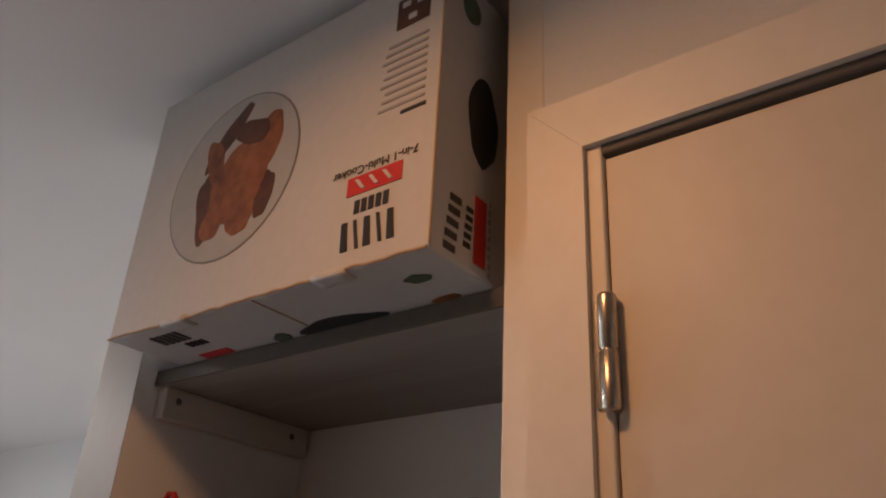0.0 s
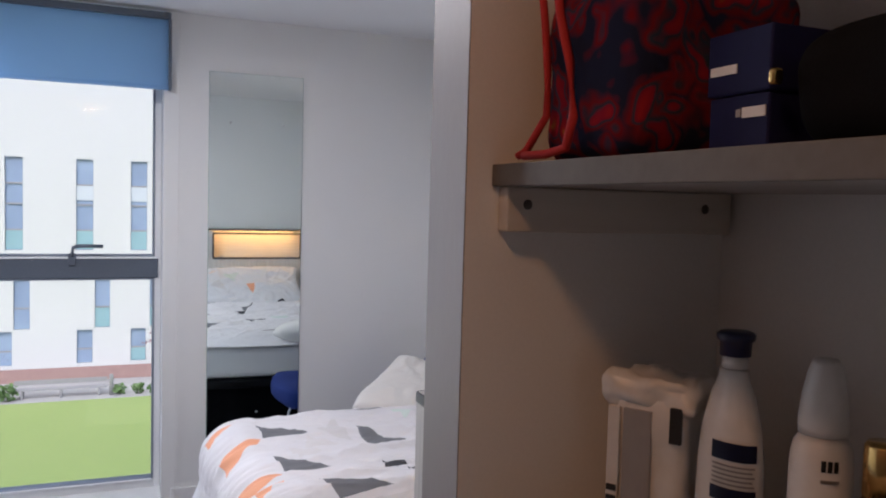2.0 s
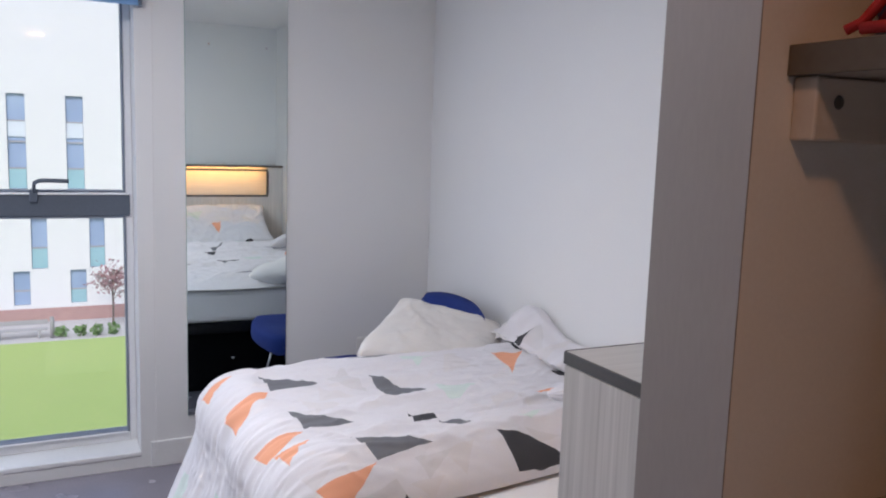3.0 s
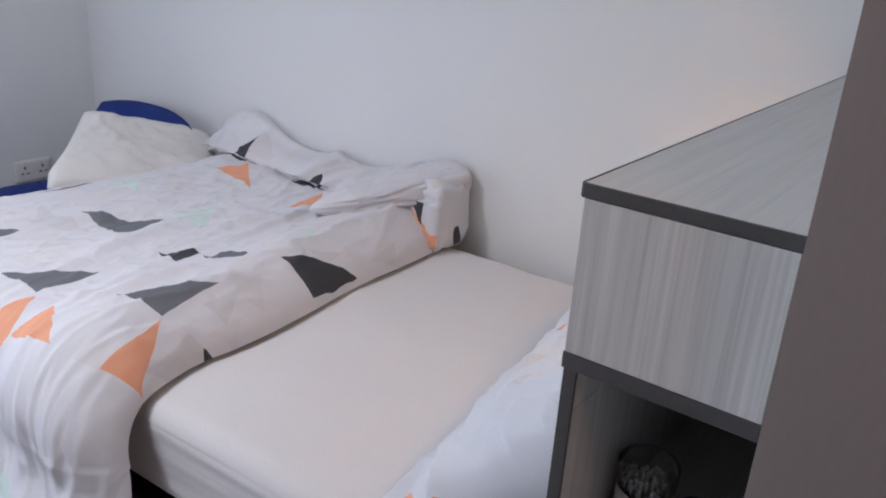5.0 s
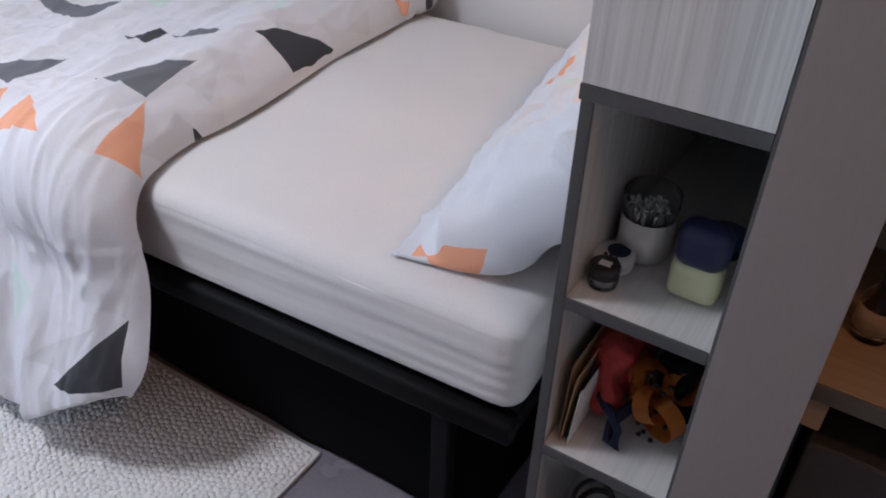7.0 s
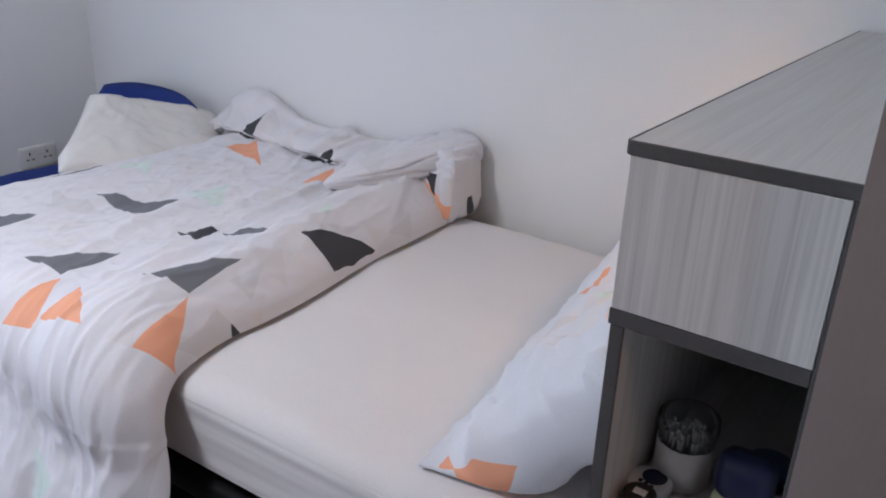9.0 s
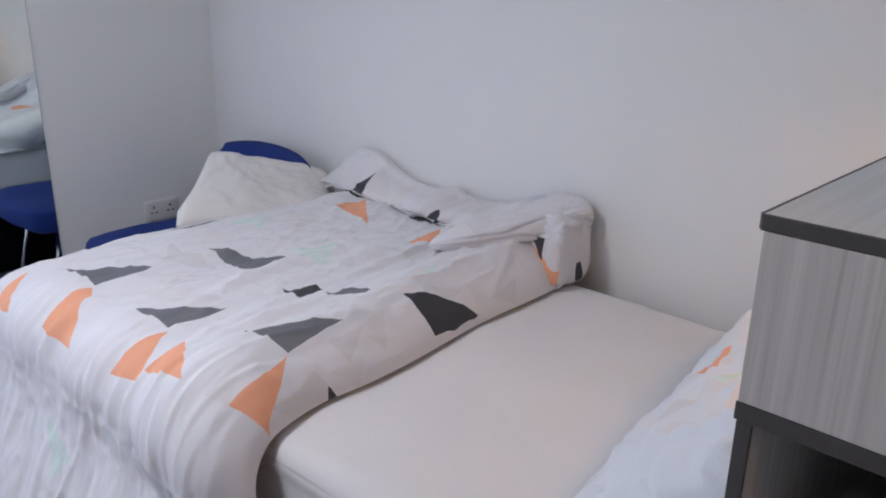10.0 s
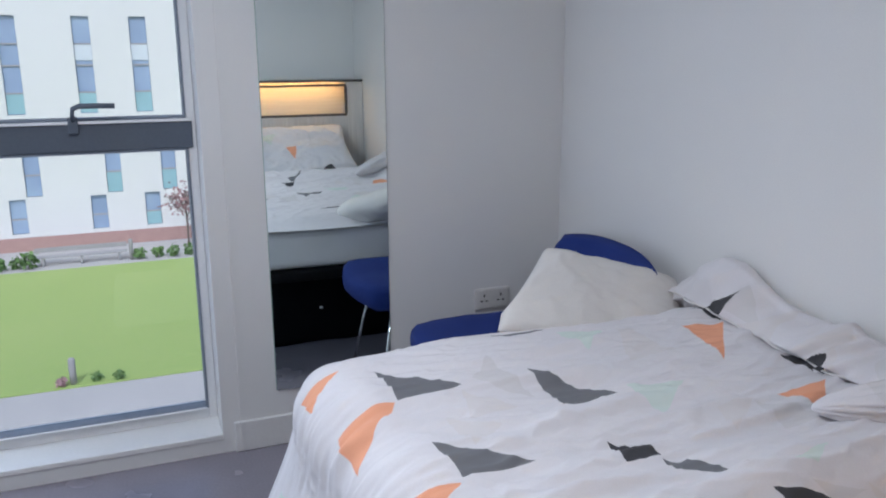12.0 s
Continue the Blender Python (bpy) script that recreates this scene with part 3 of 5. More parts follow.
outline(blob(0.024, 0.046, 5.7, 0.25, turn=0.15), (BX0, -3.572, 2.205), 0, ROAST, "printed_roast", 0.0014)
outline(blob(0.056, 0.060, 2.4, 0.18), (BX0, -3.524, 2.155), 0, ROAST, "printed_roast", 0.0016, "roast chicken printed on the carton")
outline(blob(0.034, 0.020, 9.4, 0.35, turn=0.3), (BX0, -3.533, 2.232), 0, ROASTDARK, "printed_roast", 0.0018)
outline(blob(0.024, 0.028, 7.7, 0.25, turn=0.3), (BX0, -3.484, 2.106), 0, ROAST, "printed_roast", 0.0017)
outline(blob(0.026, 0.026, 1.9, 0.25), (BX0, -3.540, 2.100), 0, ROAST, "printed_roast", 0.0018)
random.seed(4)
bm = tube([(BX0 - 0.001 + random.uniform(-0.001, 0.001), BY0 + 0.002 + (BY1 - BY0 - 0.004) * k / 40, BZ0 + 0.001 + random.uniform(-0.0015, 0.0015)) for k in range(41)], 0.0016, 6)
part("worn_edge", on_carton(bm), KRAFT, cart, "worn brown bottom edge")
bm = tube([(BX0 - 0.0005, BY0 - 0.0005, BZ0 + 0.004 + (BZ1 - BZ0 - 0.008) * k / 20) for k in range(21)], 0.0012, 6)
part("worn_edge", on_carton(bm), KRAFT, cart, "worn brown corner edge")
for k in range(5):
    y = -3.734 - 0.0165 * k
    outline([(-0.0055, -0.018), (-0.001, -0.018), (0.0055, 0.018), (0.001, 0.018)] if k % 2 else [(-0.006, -0.018), (0.004, -0.018), (0.006, 0.018), (-0.002, 0.018)], (BX0, y, 2.016), 0, INKBLACK, "logo_stroke")
for k in range(5):
    front_print("logo_stroke", -3.744 - 0.0105 * k, -3.7515 - 0.0105 * k, 2.042, 2.059, INKBLACK)
front_print("red_logo_patch", -3.730, -3.810, 2.067, 2.091, INKRED, "red printed patch")
for k in range(3):
    outline([(-0.008, -0.007), (-0.003, -0.007), (0.008, 0.007), (0.003, 0.007)], (BX0 - 0.001, -3.750 - 0.02 * k, 2.079), 0, CARTON, "logo_stroke")
turned = Matrix(((0, 0, -1, 0), (1, 0, 0, 0), (0, -1, 0, 0), (0, 0, 0, 1)))
lettering("lettering", "7-in-1 Multi-Cooker", 0.0155, INKBLACK, cm @ Matrix.Translation((BX0 - 0.001, -3.768, 2.100)) @ turned, cart)
for k in range(9):
    front_print("small_print", -3.765 - 0.004 * ((k * 7) % 3), -3.833, 2.168 + 0.0115 * k, 2.1715 + 0.0115 * k, INKGREY)
front_print("small_print", -3.80, -3.836, 2.155, 2.1595, INKBLACK)
front_print("brown_emblem", -3.782, -3.832, 2.285, 2.331, ROASTDARK, "dark brown printed emblem")
for dy, dz in ((-0.012, 0.01), (0.011, 0.012), (0.0, -0.011)):
    front_print("emblem_mark", -3.807 + dy - 0.006, -3.807 + dy + 0.006, 2.308 + dz - 0.004, 2.308 + dz + 0.004, CARTON).location.x -= 0.001
outline(blob(0.029, 0.060, 2.2, 0.2), (-1.257, BY0, 2.173), 1, INKBLACK, "printed_pot", 0.0015, "black pot printed on the side")
outline(blob(0.018, 0.020, 1.2, 0.1), (-1.287, BY0, 2.325), 1, INKGREEN, "printed_badge", 0.0015)
for k in range(5):
    side_print("logo_stroke", -1.320 + 0.002 * k, -1.300 + 0.002 * k, 1.984 + 0.015 * k, 1.992 + 0.015 * k, INKBLACK)
for k in range(5):
    side_print("logo_stroke", -1.286 + 0.001 * k, -1.274 + 0.001 * k, 2.000 + 0.011 * k, 2.006 + 0.011 * k, INKBLACK)
side_print("red_logo_patch", -1.267, -1.245, 1.988, 2.070, INKRED)
for k in range(9):
    side_print("small_print", -1.2405, -1.236, 1.980 + 0.011 * k, 1.987 + 0.011 * k, INKGREY)
for k in range(5):
    base_print("logo_stroke", BX0 + 0.022, BX0 + 0.05, -3.362 - 0.012 * k, -3.369 - 0.012 * k, INKBLACK)
for k in range(4):
    base_print("logo_stroke", BX0 + 0.058, BX0 + 0.072, -3.39 - 0.010 * k, -3.396 - 0.010 * k, INKBLACK)
base_print("red_logo_patch", BX0 + 0.098, BX0 + 0.114, -3.37, -3.43, INKRED)
outline(blob(0.017, 0.062, 4.4, 0.3), (BX0 + 0.108, -3.635, BZ0), 2, INKBLACK, "printed_pot", 0.0016)
outline(blob(0.013, 0.014, 5.4, 0.3), (BX0 + 0.110, -3.530, BZ0), 2, INKGREEN, "printed_badge", 0.0016)
outline(blob(0.010, 0.016, 6.4, 0.3), (BX0 + 0.054, -3.797, BZ0), 2, INKGREEN, "printed_badge", 0.0016)
outline(blob(0.009, 0.018, 7.4, 0.3), (BX0 + 0.113, -3.793, BZ0), 2, ROAST, "printed_dish", 0.0016)

# ---- things on the middle shelf ----
S2 = 1.5875
FLORAL = material("floral_bag_cloth", (0.07, 0.014, 0.03), (0.02, 0.03, 0.09), rough=0.95, gloss=0.1, grain=26, stain=9, bump=0.3)
ft, fl = FLORAL.node_tree.nodes, FLORAL.node_tree.links
vor = ft.new("ShaderNodeTexVoronoi")
vor.inputs["Scale"].default_value = 26
fcoord = ft.new("ShaderNodeTexCoord")
fwarp = ft.new("ShaderNodeTexNoise")
fwarp.inputs["Scale"].default_value = 16
fl.new(fcoord.outputs["Object"], fwarp.inputs["Vector"])
fmix = ft.new("ShaderNodeMix")
fmix.data_type = "VECTOR"
fmix.inputs[0].default_value = 0.12
fl.new(fcoord.outputs["Object"], fmix.inputs[4])
fl.new(fwarp.outputs["Color"], fmix.inputs[5])
fl.new(fmix.outputs[1], vor.inputs["Vector"])
ramp = ft.new("ShaderNodeValToRGB")
ramp.color_ramp.elements[0].position, ramp.color_ramp.elements[0].color = 0.0, rgb(0.34, 0.12, 0.02)
ramp.color_ramp.elements[1].position, ramp.color_ramp.elements[1].color = 0.75, rgb(0.015, 0.02, 0.05)
for pos, c in ((0.16, (0.30, 0.014, 0.02)), (0.34, (0.22, 0.009, 0.028)), (0.42, (0.02, 0.045, 0.08)), (0.55, (0.17, 0.008, 0.016))):
    el = ramp.color_ramp.elements.new(pos)
    el.color = rgb(*c)
fl.new(vor.outputs["Distance"], ramp.inputs[0])
fl.new(ramp.outputs[0], ft["Principled BSDF"].inputs["Base Color"])
bag = thing("lunch_bag", (-1.075, -3.375, S2), "red and blue floral fabric bag with red straps", "bag")
part("bag_body", soft_box(-0.115, 0.085, -0.066, 0.095, 0.0, 0.170, 0.03, 14, 0.009, 11, 2), FLORAL, bag)
part("strap", tube([(-0.123, 0.078, 0.165), (-0.125, 0.082, 0.182), (-0.126, 0.080, 0.198), (-0.126, 0.072, 0.208), (-0.126, 0.061, 0.207), (-0.126, 0.052, 0.196), (-0.127, 0.045, 0.178), (-0.128, 0.034, 0.14), (-0.128, 0.012, 0.09), (-0.130, 0.0, 0.04), (-0.134, 0.005, 0.012), (-0.14, 0.03, 0.007), (-0.142, 0.072, 0.007)], 0.0045, 8), STRAPRED, bag, "red webbing strap", True)
part("strap", tube([(-0.123, 0.078, 0.166), (-0.124, 0.070, 0.14), (-0.126, 0.058, 0.09), (-0.13, 0.050, 0.045), (-0.138, 0.075, 0.012), (-0.142, 0.085, 0.007)], 0.004, 8), STRAPRED, bag, "red webbing strap", True)
blue = thing("blue_carton", (-1.09, -3.528, S2), "small dark blue carton with two white labels", "box")
part("carton_body", box(-0.055, 0.08, -0.025, 0.04, 0.0, 0.048, 0.002), NAVYCARD, blue)
part("carton_lid", box(-0.057, 0.082, -0.027, 0.042, 0.049, 0.098, 0.002), NAVYCARD, blue)
part("white_label", box(-0.0582, -0.0565, 0.008, 0.037, 0.065, 0.072), PLASTICWHITE, blue)
part("white_label", box(-0.0562, -0.0545, -0.022, 0.002, 0.030, 0.038), PLASTICWHITE, blue)
part("label_code", box(-0.0568, -0.0556, 0.003, 0.008, 0.031, 0.037), INKGREY, blue)
case = thing("black_case", (-1.07, -3.645, S2), "soft black zip case lying on the shelf", "case")
part("case_body", soft_box(-0.08, 0.09, -0.095, 0.085, 0.0, 0.092, 0.034, 12, 0.008, 8, 5), BLACKCLOTH, case)
part("zip_pull", soft_box(-0.088, -0.078, 0.076, 0.082, 0.05, 0.062, 0.002, 3), GOLD, case, "brass zip pull")


def wrapped_bottle():
    ob = thing("wrapped_bottle", (-1.185, -3.812, S2), "bottle wrapped in crumpled clear plastic film", "bottle")
    prof = [(0, 0), (0.029, 0), (0.031, 0.02), (0.029, 0.09), (0.024, 0.105), (0.021, 0.12), (0.028, 0.135), (0.027, 0.16), (0.014, 0.172), (0, 0.173)]
    bm = lathe([(r, z) for r, z in prof], 26)
    bmesh.ops.subdivide_edges(bm, edges=bm.edges[:], cuts=2, use_grid_fill=True)
    for v in bm.verts:
        q = v.co * 85
        v.co += Vector((v.co.x, v.co.y, 0)).normalized() * (0.0045 * noise.noise(q) + 0.002 * noise.noise(q * 2.3))
    part("film", bm, WRAP, ob, "crumpled clear film", True)
    part("bottle", lathe([(0, 0.002), (0.019, 0.002), (0.02, 0.01), (0.02, 0.08), (0.012, 0.1), (0.009, 0.11), (0.009, 0.12), (0, 0.12)], 20), material("silver_bottle", (0.5, 0.5, 0.5), rough=0.3, metal=0.6), ob, "", True)
    part("cap", lathe([(0, 0.121), (0.011, 0.121), (0.011, 0.145), (0.009, 0.148), (0, 0.148)], 18), STEEL, ob, "metal cap", True)
    return ob


wrapped_bottle()
dark = thing("dark_bottle", (-1.13, -3.856, S2), "slim black bottle beside the wrapped one", "bottle")
part("bottle_body", lathe([(0, 0), (0.02, 0), (0.022, 0.006), (0.022, 0.10), (0.014, 0.12), (0.012, 0.14), (0, 0.141)], 20), INKBLACK, dark, "", True)
red = thing("perfume_bottle", (-1.175, -3.766, S2), "small red bottle with a round gold cap", "bottle")
part("bottle_body", lathe([(0, 0), (0.016, 0), (0.018, 0.005), (0.018, 0.042), (0.008, 0.05), (0, 0.05)], 20), REDGLASS, red, "", True)
part("cap", lathe([(0, 0.0505), (0.006, 0.0505), (0.012, 0.056), (0.013, 0.063), (0.009, 0.071), (0, 0.074)], 18), GOLD, red, "round gold cap", True)

# ---- things on the lower shelf ----
S3 = 1.2055
pack = thing("wipes_packet", (-1.075, -3.352, S3), "upright white soft packet with grey print", "packet", rz=32)
part("packet_body", soft_box(-0.035, 0.045, -0.040, 0.047, 0.0, 0.168, 0.014, 12, 0.006, 18, 3), PLASTICWHITE, pack)
pack.scale = (0.9, 0.9, 0.93)
part("folded_top", soft_box(-0.040, 0.045, -0.048, 0.055, 0.150, 0.185, 0.014, 12, 0.014, 26, 7), PLASTICWHITE, pack, "crumpled folded top")
part("printed_panel", box(-0.0405, -0.034, -0.005, 0.028, 0.04, 0.15, 0.001), INKGREY, pack, "grey printed panel")
part("printed_panel", box(-0.0405, -0.034, 0.032, 0.046, 0.0, 0.15, 0.001), PLASTICWHITE, pack)
part("dark_mark", box(-0.0405, -0.034, -0.038, -0.025, 0.12, 0.158, 0.001), INKBLACK, pack)
for k in range(4):
    part("print_bar", box(-0.0412, -0.0395, 0.033, 0.045, 0.02 + 0.012 * k, 0.027 + 0.012 * k), INKBLACK, pack)

lotion = thing("lotion_bottle", (-1.06, -3.438, S3), "white lotion bottle with navy cap and navy labels", "bottle")
bm = lathe([(0, 0), (0.036, 0), (0.039, 0.006), (0.040, 0.06), (0.039, 0.12), (0.035, 0.155), (0.026, 0.19), (0.0185, 0.205), (0.0175, 0.215), (0, 0.216)], 32)
for v in bm.verts:
    v.co.x *= 0.68
part("bottle_body", bm, PLASTICWHITE, lotion, "", True)
lotion.scale = (0.9, 0.9, 0.9)
part("neck", lathe([(0, 0.2165), (0.013, 0.2165), (0.013, 0.229), (0, 0.229)], 20), PLASTICWHITE, lotion, "", True)
part("cap", lathe([(0, 0.2295), (0.0155, 0.2295), (0.016, 0.244), (0.019, 0.246), (0.0195, 0.252), (0.016, 0.2545), (0, 0.2545)], 24), NAVY, lotion, "navy flip cap", True)


def label_wrap(parent, r, z0, z1, a0, a1, mat, name, squash=0.68, lift=0.0008):
    bm = bmesh.new()
    n = 14
    lo, hi = [], []
    for k in range(n + 1):
        a = a0 + (a1 - a0) * k / n
        x, y = (r + lift) * math.cos(a) * squash, (r + lift) * math.sin(a)
        lo.append(bm.verts.new((x - 0.0006, y, z0)))
        hi.append(bm.verts.new((x - 0.0006, y, z1)))
    for k in range(n):
        bm.faces.new((lo[k], lo[k + 1], hi[k + 1], hi[k]))
    bmesh.ops.solidify(bm, geom=bm.faces[:], thickness=0.0006)
    return part(name, bm, mat, parent)


A0, A1 = math.pi * 1.03, math.pi * 1.47
label_wrap(lotion, 0.0395, 0.128, 0.146, A0, A1, NAVY, "navy_label")
label_wrap(lotion, 0.0405, 0.086, 0.100, A0, A1, NAVY, "navy_label")
label_wrap(lotion, 0.0405, 0.066, 0.072, A0, A1, NAVY, "navy_label")
label_wrap(lotion, 0.0405, 0.02, 0.03, A0, A1, NAVY, "navy_label")
for k in range(5):
    label_wrap(lotion, 0.0402, 0.103 + 0.0047 * k, 0.1048 + 0.0047 * k, A0 + 0.04, A1 - 0.06 - 0.09 * (k % 2), INKGREY, "small_print")
for k in range(4):
    label_wrap(lotion, 0.0402, 0.044 + 0.0047 * k, 0.0458 + 0.0047 * k, A0 + 0.04, A1 - 0.05 - 0.08 * (k % 2), INKGREY, "small_print")

can = thing("deodorant_can", (-1.05, -3.532, S3), "white and pink deodorant spray can", "can")
part("can_body", lathe([(0, 0), (0.026, 0), (0.027, 0.004), (0.027, 0.15), (0.024, 0.165), (0.019, 0.172), (0, 0.172)], 28), PLASTICWHITE, can, "", True)
can.scale = (0.92, 0.92, 0.92)
part("spray_cap", lathe([(0, 0.1725), (0.0205, 0.1725), (0.0215, 0.18), (0.0195, 0.205), (0.0155, 0.225), (0.0125, 0.236), (0.010, 0.240), (0, 0.240)], 28), PLASTICWHITE, can, "", True)
label_wrap(can, 0.027, 0.0, 0.07, math.pi * 0.95, math.pi * 1.35, PINK, "pink_swirl", 1.0)
label_wrap(can, 0.027, 0.07, 0.10, math.pi * 1.02, math.pi * 1.18, PINK, "pink_swirl", 1.0)
for k in range(3):
    label_wrap(can, 0.027, 0.145, 0.155, math.pi * (1.24 + 0.06 * k), math.pi * (1.285 + 0.06 * k), INKBLACK, "logo_stroke", 1.0)
label_wrap(can, 0.027, 0.135, 0.138, math.pi * 1.24, math.pi * 1.42, INKGREY, "small_print", 1.0)
label_wrap(can, 0.027, 0.108, 0.12, math.pi * 1.28, math.pi * 1.33, INKBLACK, "tick_mark", 1.0)
gold = thing("gold_bottle", (-1.05, -3.592, S3), "small bottle with a gold cap", "bottle")
part("bottle_body", lathe([(0, 0), (0.02, 0), (0.021, 0.004), (0.021, 0.11), (0.015, 0.125), (0, 0.126)], 20), AMBER, gold, "", True)
part("cap", lathe([(0, 0.1265), (0.016, 0.1265), (0.016, 0.165), (0.014, 0.168), (0, 0.168)], 20), GOLD, gold, "gold cap", True)

# ---- things on the low shelf ----
for x, y, h in ((-1.06, -3.30, 0.16), (-1.14, -3.285, 0.09), (-0.99, -3.31, 0.20)):
    b = thing("amber_bottle", (x + 0.03, y, 0.8385), "tall brown glass bottle on the oak shelf" if h > 0.1 else "short brown glass bottle on the oak shelf", "bottle", "amber bottles")
    part("bottle_body", lathe([(0, 0), (0.02, 0), (0.022, 0.005), (0.022, h * 0.6), (0.012, h * 0.75), (0.010, h * 0.85), (0, h * 0.85)], 20), AMBER, b, "", True)
    part("cap", lathe([(0, h * 0.851), (0.012, h * 0.851), (0.012, h), (0, h)], 18), NAVY if h > 0.18 else INKBLACK, b, "dark cap", True)
    part("paper_label", lathe([(0.0225, h * 0.15), (0.0228, h * 0.15), (0.0228, h * 0.5), (0.0225, h * 0.5)], 20), KRAFT, b, "", True)
drawer = thing("storage_cabinet", (-1.07, -3.568, 0.0), "dark brown low cabinet below the oak shelf", "cabinet")
part("cabinet_body", box(-0.15, 0.15, -0.3, 0.3, 0.0, 0.75, 0.004), material("dark_brown_laminate", (0.05, 0.04, 0.035), (0.035, 0.03, 0.026), rough=0.5), drawer)

# ---- headboard shelf unit ----
UX0, UY0, UY1, UZ = -1.181, -3.1435, -2.928, 1.266
unit = thing("shelf_unit", (-0.6, -3.05, 0.0), "narrow pale grey wood shelf unit with dark edge bands", "shelf unit")
um = Matrix.Translation((0.6, 3.05, 0))


def unit_part(name, bm, mat, label="", parent=None):
    return part(name, moved(bm, um), mat, parent or unit, label)


# sides: the far one leaves a long niche open towards the pillow
unit_part("side_panel", box(UX0 + 0.002, -0.004, UY0, UY0 + 0.009, 0.0, UZ - 0.0188, 0.001), ASH_V)
bm = box(UX0 + 0.002, -0.004, UY1 - 0.016, UY1, 0.0, 1.012, 0.001)
add_box(bm, UX0 + 0.002, -0.87, UY1 - 0.016, UY1, 1.0121, UZ - 0.0188, 0.001)
add_box(bm, -0.125, -0.004, UY1 - 0.016, UY1, 1.0121, UZ - 0.0188, 0.001)
unit_part("side_panel", bm, ASH_V)
NX0, NX1, NZ0, NZ1 = -0.87, -0.125, 1.012, 1.226
for a in ((NX0, NX1, NZ0 - 0.004, NZ0 + 0.012), (NX0, NX1, NZ1 - 0.008, NZ1 + 0.008), (NX0 - 0.006, NX0 + 0.010, NZ0 + 0.0121, NZ1 - 0.0081), (NX1 - 0.010, NX1 + 0.006, NZ0 + 0.0121, NZ1 - 0.0081)):
    unit_part("niche_frame", box(a[0], a[1], UY1 - 0.02, UY1 + 0.003, a[2], a[3], 0.001), EDGEBAND, "dark grey niche frame")
unit_part("niche_back", box(NX0 - 0.03, NX1 + 0.03, UY1 - 0.135, UY1 - 0.125, NZ0 - 0.02, NZ1 + 0.02), ASH_H)
unit_part("niche_floor", box(NX0 - 0.03, NX1 + 0.03, UY1 - 0.124, UY1 - 0.0165, NZ0 - 0.02, NZ0 - 0.0045), ASH_H)
unit_part("light_strip", box(NX0 + 0.02, NX1 - 0.02, UY1 - 0.036, UY1 - 0.024, NZ1 - 0.0075, NZ1 + 0.004, 0.002), NICHEGLOW, "lit warm light strip inside the niche")
unit_part("top_board", box(UX0 + 0.0005, -0.002, UY0 - 0.0005, UY1 + 0.004, UZ - 0.0145, UZ, 0.001), ASH_H)
unit_part("top_edge", box(UX0 - 0.0035, UX0, UY0 - 0.0005, UY1 + 0.0045, UZ - 0.0150, UZ + 0.0004, 0.0012), EDGEBAND, "dark grey edge band")
unit_part("top_edge", box(UX0 + 0.0001, -0.002, UY1 + 0.0041, UY1 + 0.0072, UZ - 0.0150, UZ + 0.0004, 0.0012), EDGEBAND, "dark grey edge band")
unit_part("front_panel", box(UX0 - 0.0035, UX0 + 0.016, UY0 + 0.0098, UY1 + 0.001, 1.0805, UZ - 0.0155, 0.001), ASH_V, "pale grey wood front panel")
SH = (1.079, 0.784, 0.495, 0.21, 0.05)
for z in SH:
    inner0, inner1 = UY0 + 0.0092, UY1 - 0.0162
    unit_part("shelf_board", box(UX0 + 0.0015, -0.42 if z < 1.0 else -0.91, inner0, inner1, z - 0.018, z, 0.0005), ASH_H)
    unit_part("shelf_edge", box(UX0 - 0.003, UX0 + 0.001, inner0 + 0.0004, inner1 if z < 1.0 else UY1 + 0.003, z - 0.0185, z + 0.0006, 0.001), EDGEBAND, "dark grey edge band")
unit_part("back_panel", box(-0.419, -0.41, UY0 + 0.0165, UY1 - 0.0165, 0.05, 0.985), ASH_V)
unit_part("back_panel", box(-0.9185, -0.9105, UY0 + 0.0165, UY1 - 0.0165, 0.985, 1.0605), ASH_V)
unit_part("shelf_board", box(-0.910, -0.405, UY0 + 0.0165, UY1 - 0.0165, 0.9855, 0.991), ASH_V)
unit_part("side_edge", box(UX0 - 0.0025, UX0 + 0.0019, UY0, UY0 + 0.009, 0.0, UZ - 0.0155, 0.001), EDGEBAND, "dark grey edge band")
unit_part("side_edge", box(UX0 - 0.0025, UX0 + 0.0019, UY1 - 0.016, UY1, 0.0, 1.060, 0.001), EDGEBAND, "dark grey edge band")

# things in the upper compartment
C1 = 0.7852
drum = thing("cotton_bud_drum", (-1.03, -2.990, C1), "clear round drum of white cotton buds", "container")
part("drum", lathe([(0, 0.001), (0.034, 0.001), (0.036, 0.004), (0.036, 0.075), (0.0385, 0.077), (0.0385, 0.098), (0.036, 0.102), (0, 0.103), ], 32), CLEAR, drum, "clear plastic drum and lid", True)
part("paper_band", lathe([(0.0364, 0.004), (0.0369, 0.004), (0.0369, 0.064), (0.0364, 0.064)], 32), PLASTICWHITE, drum, "", True)
random.seed(5)
bm = bmesh.new()
for k in range(52):
    a, r = random.random() * 6.28, 0.030 * math.sqrt(random.random())
    x, y, dx, dy = r * math.cos(a), r * math.sin(a), random.uniform(-0.003, 0.003), random.uniform(-0.003, 0.003)
    add_tube(bm, [(x, y, 0.006), (x + dx, y + dy, 0.062)], 0.0012, 5)
    add_tube(bm, [(x + dx, y + dy, 0.060), (x + dx, y + dy, 0.064), (x + dx * 1.1, y + dy * 1.1, 0.074), (x + dx * 1.1, y + dy * 1.1, 0.077)], 0.0026, 6)
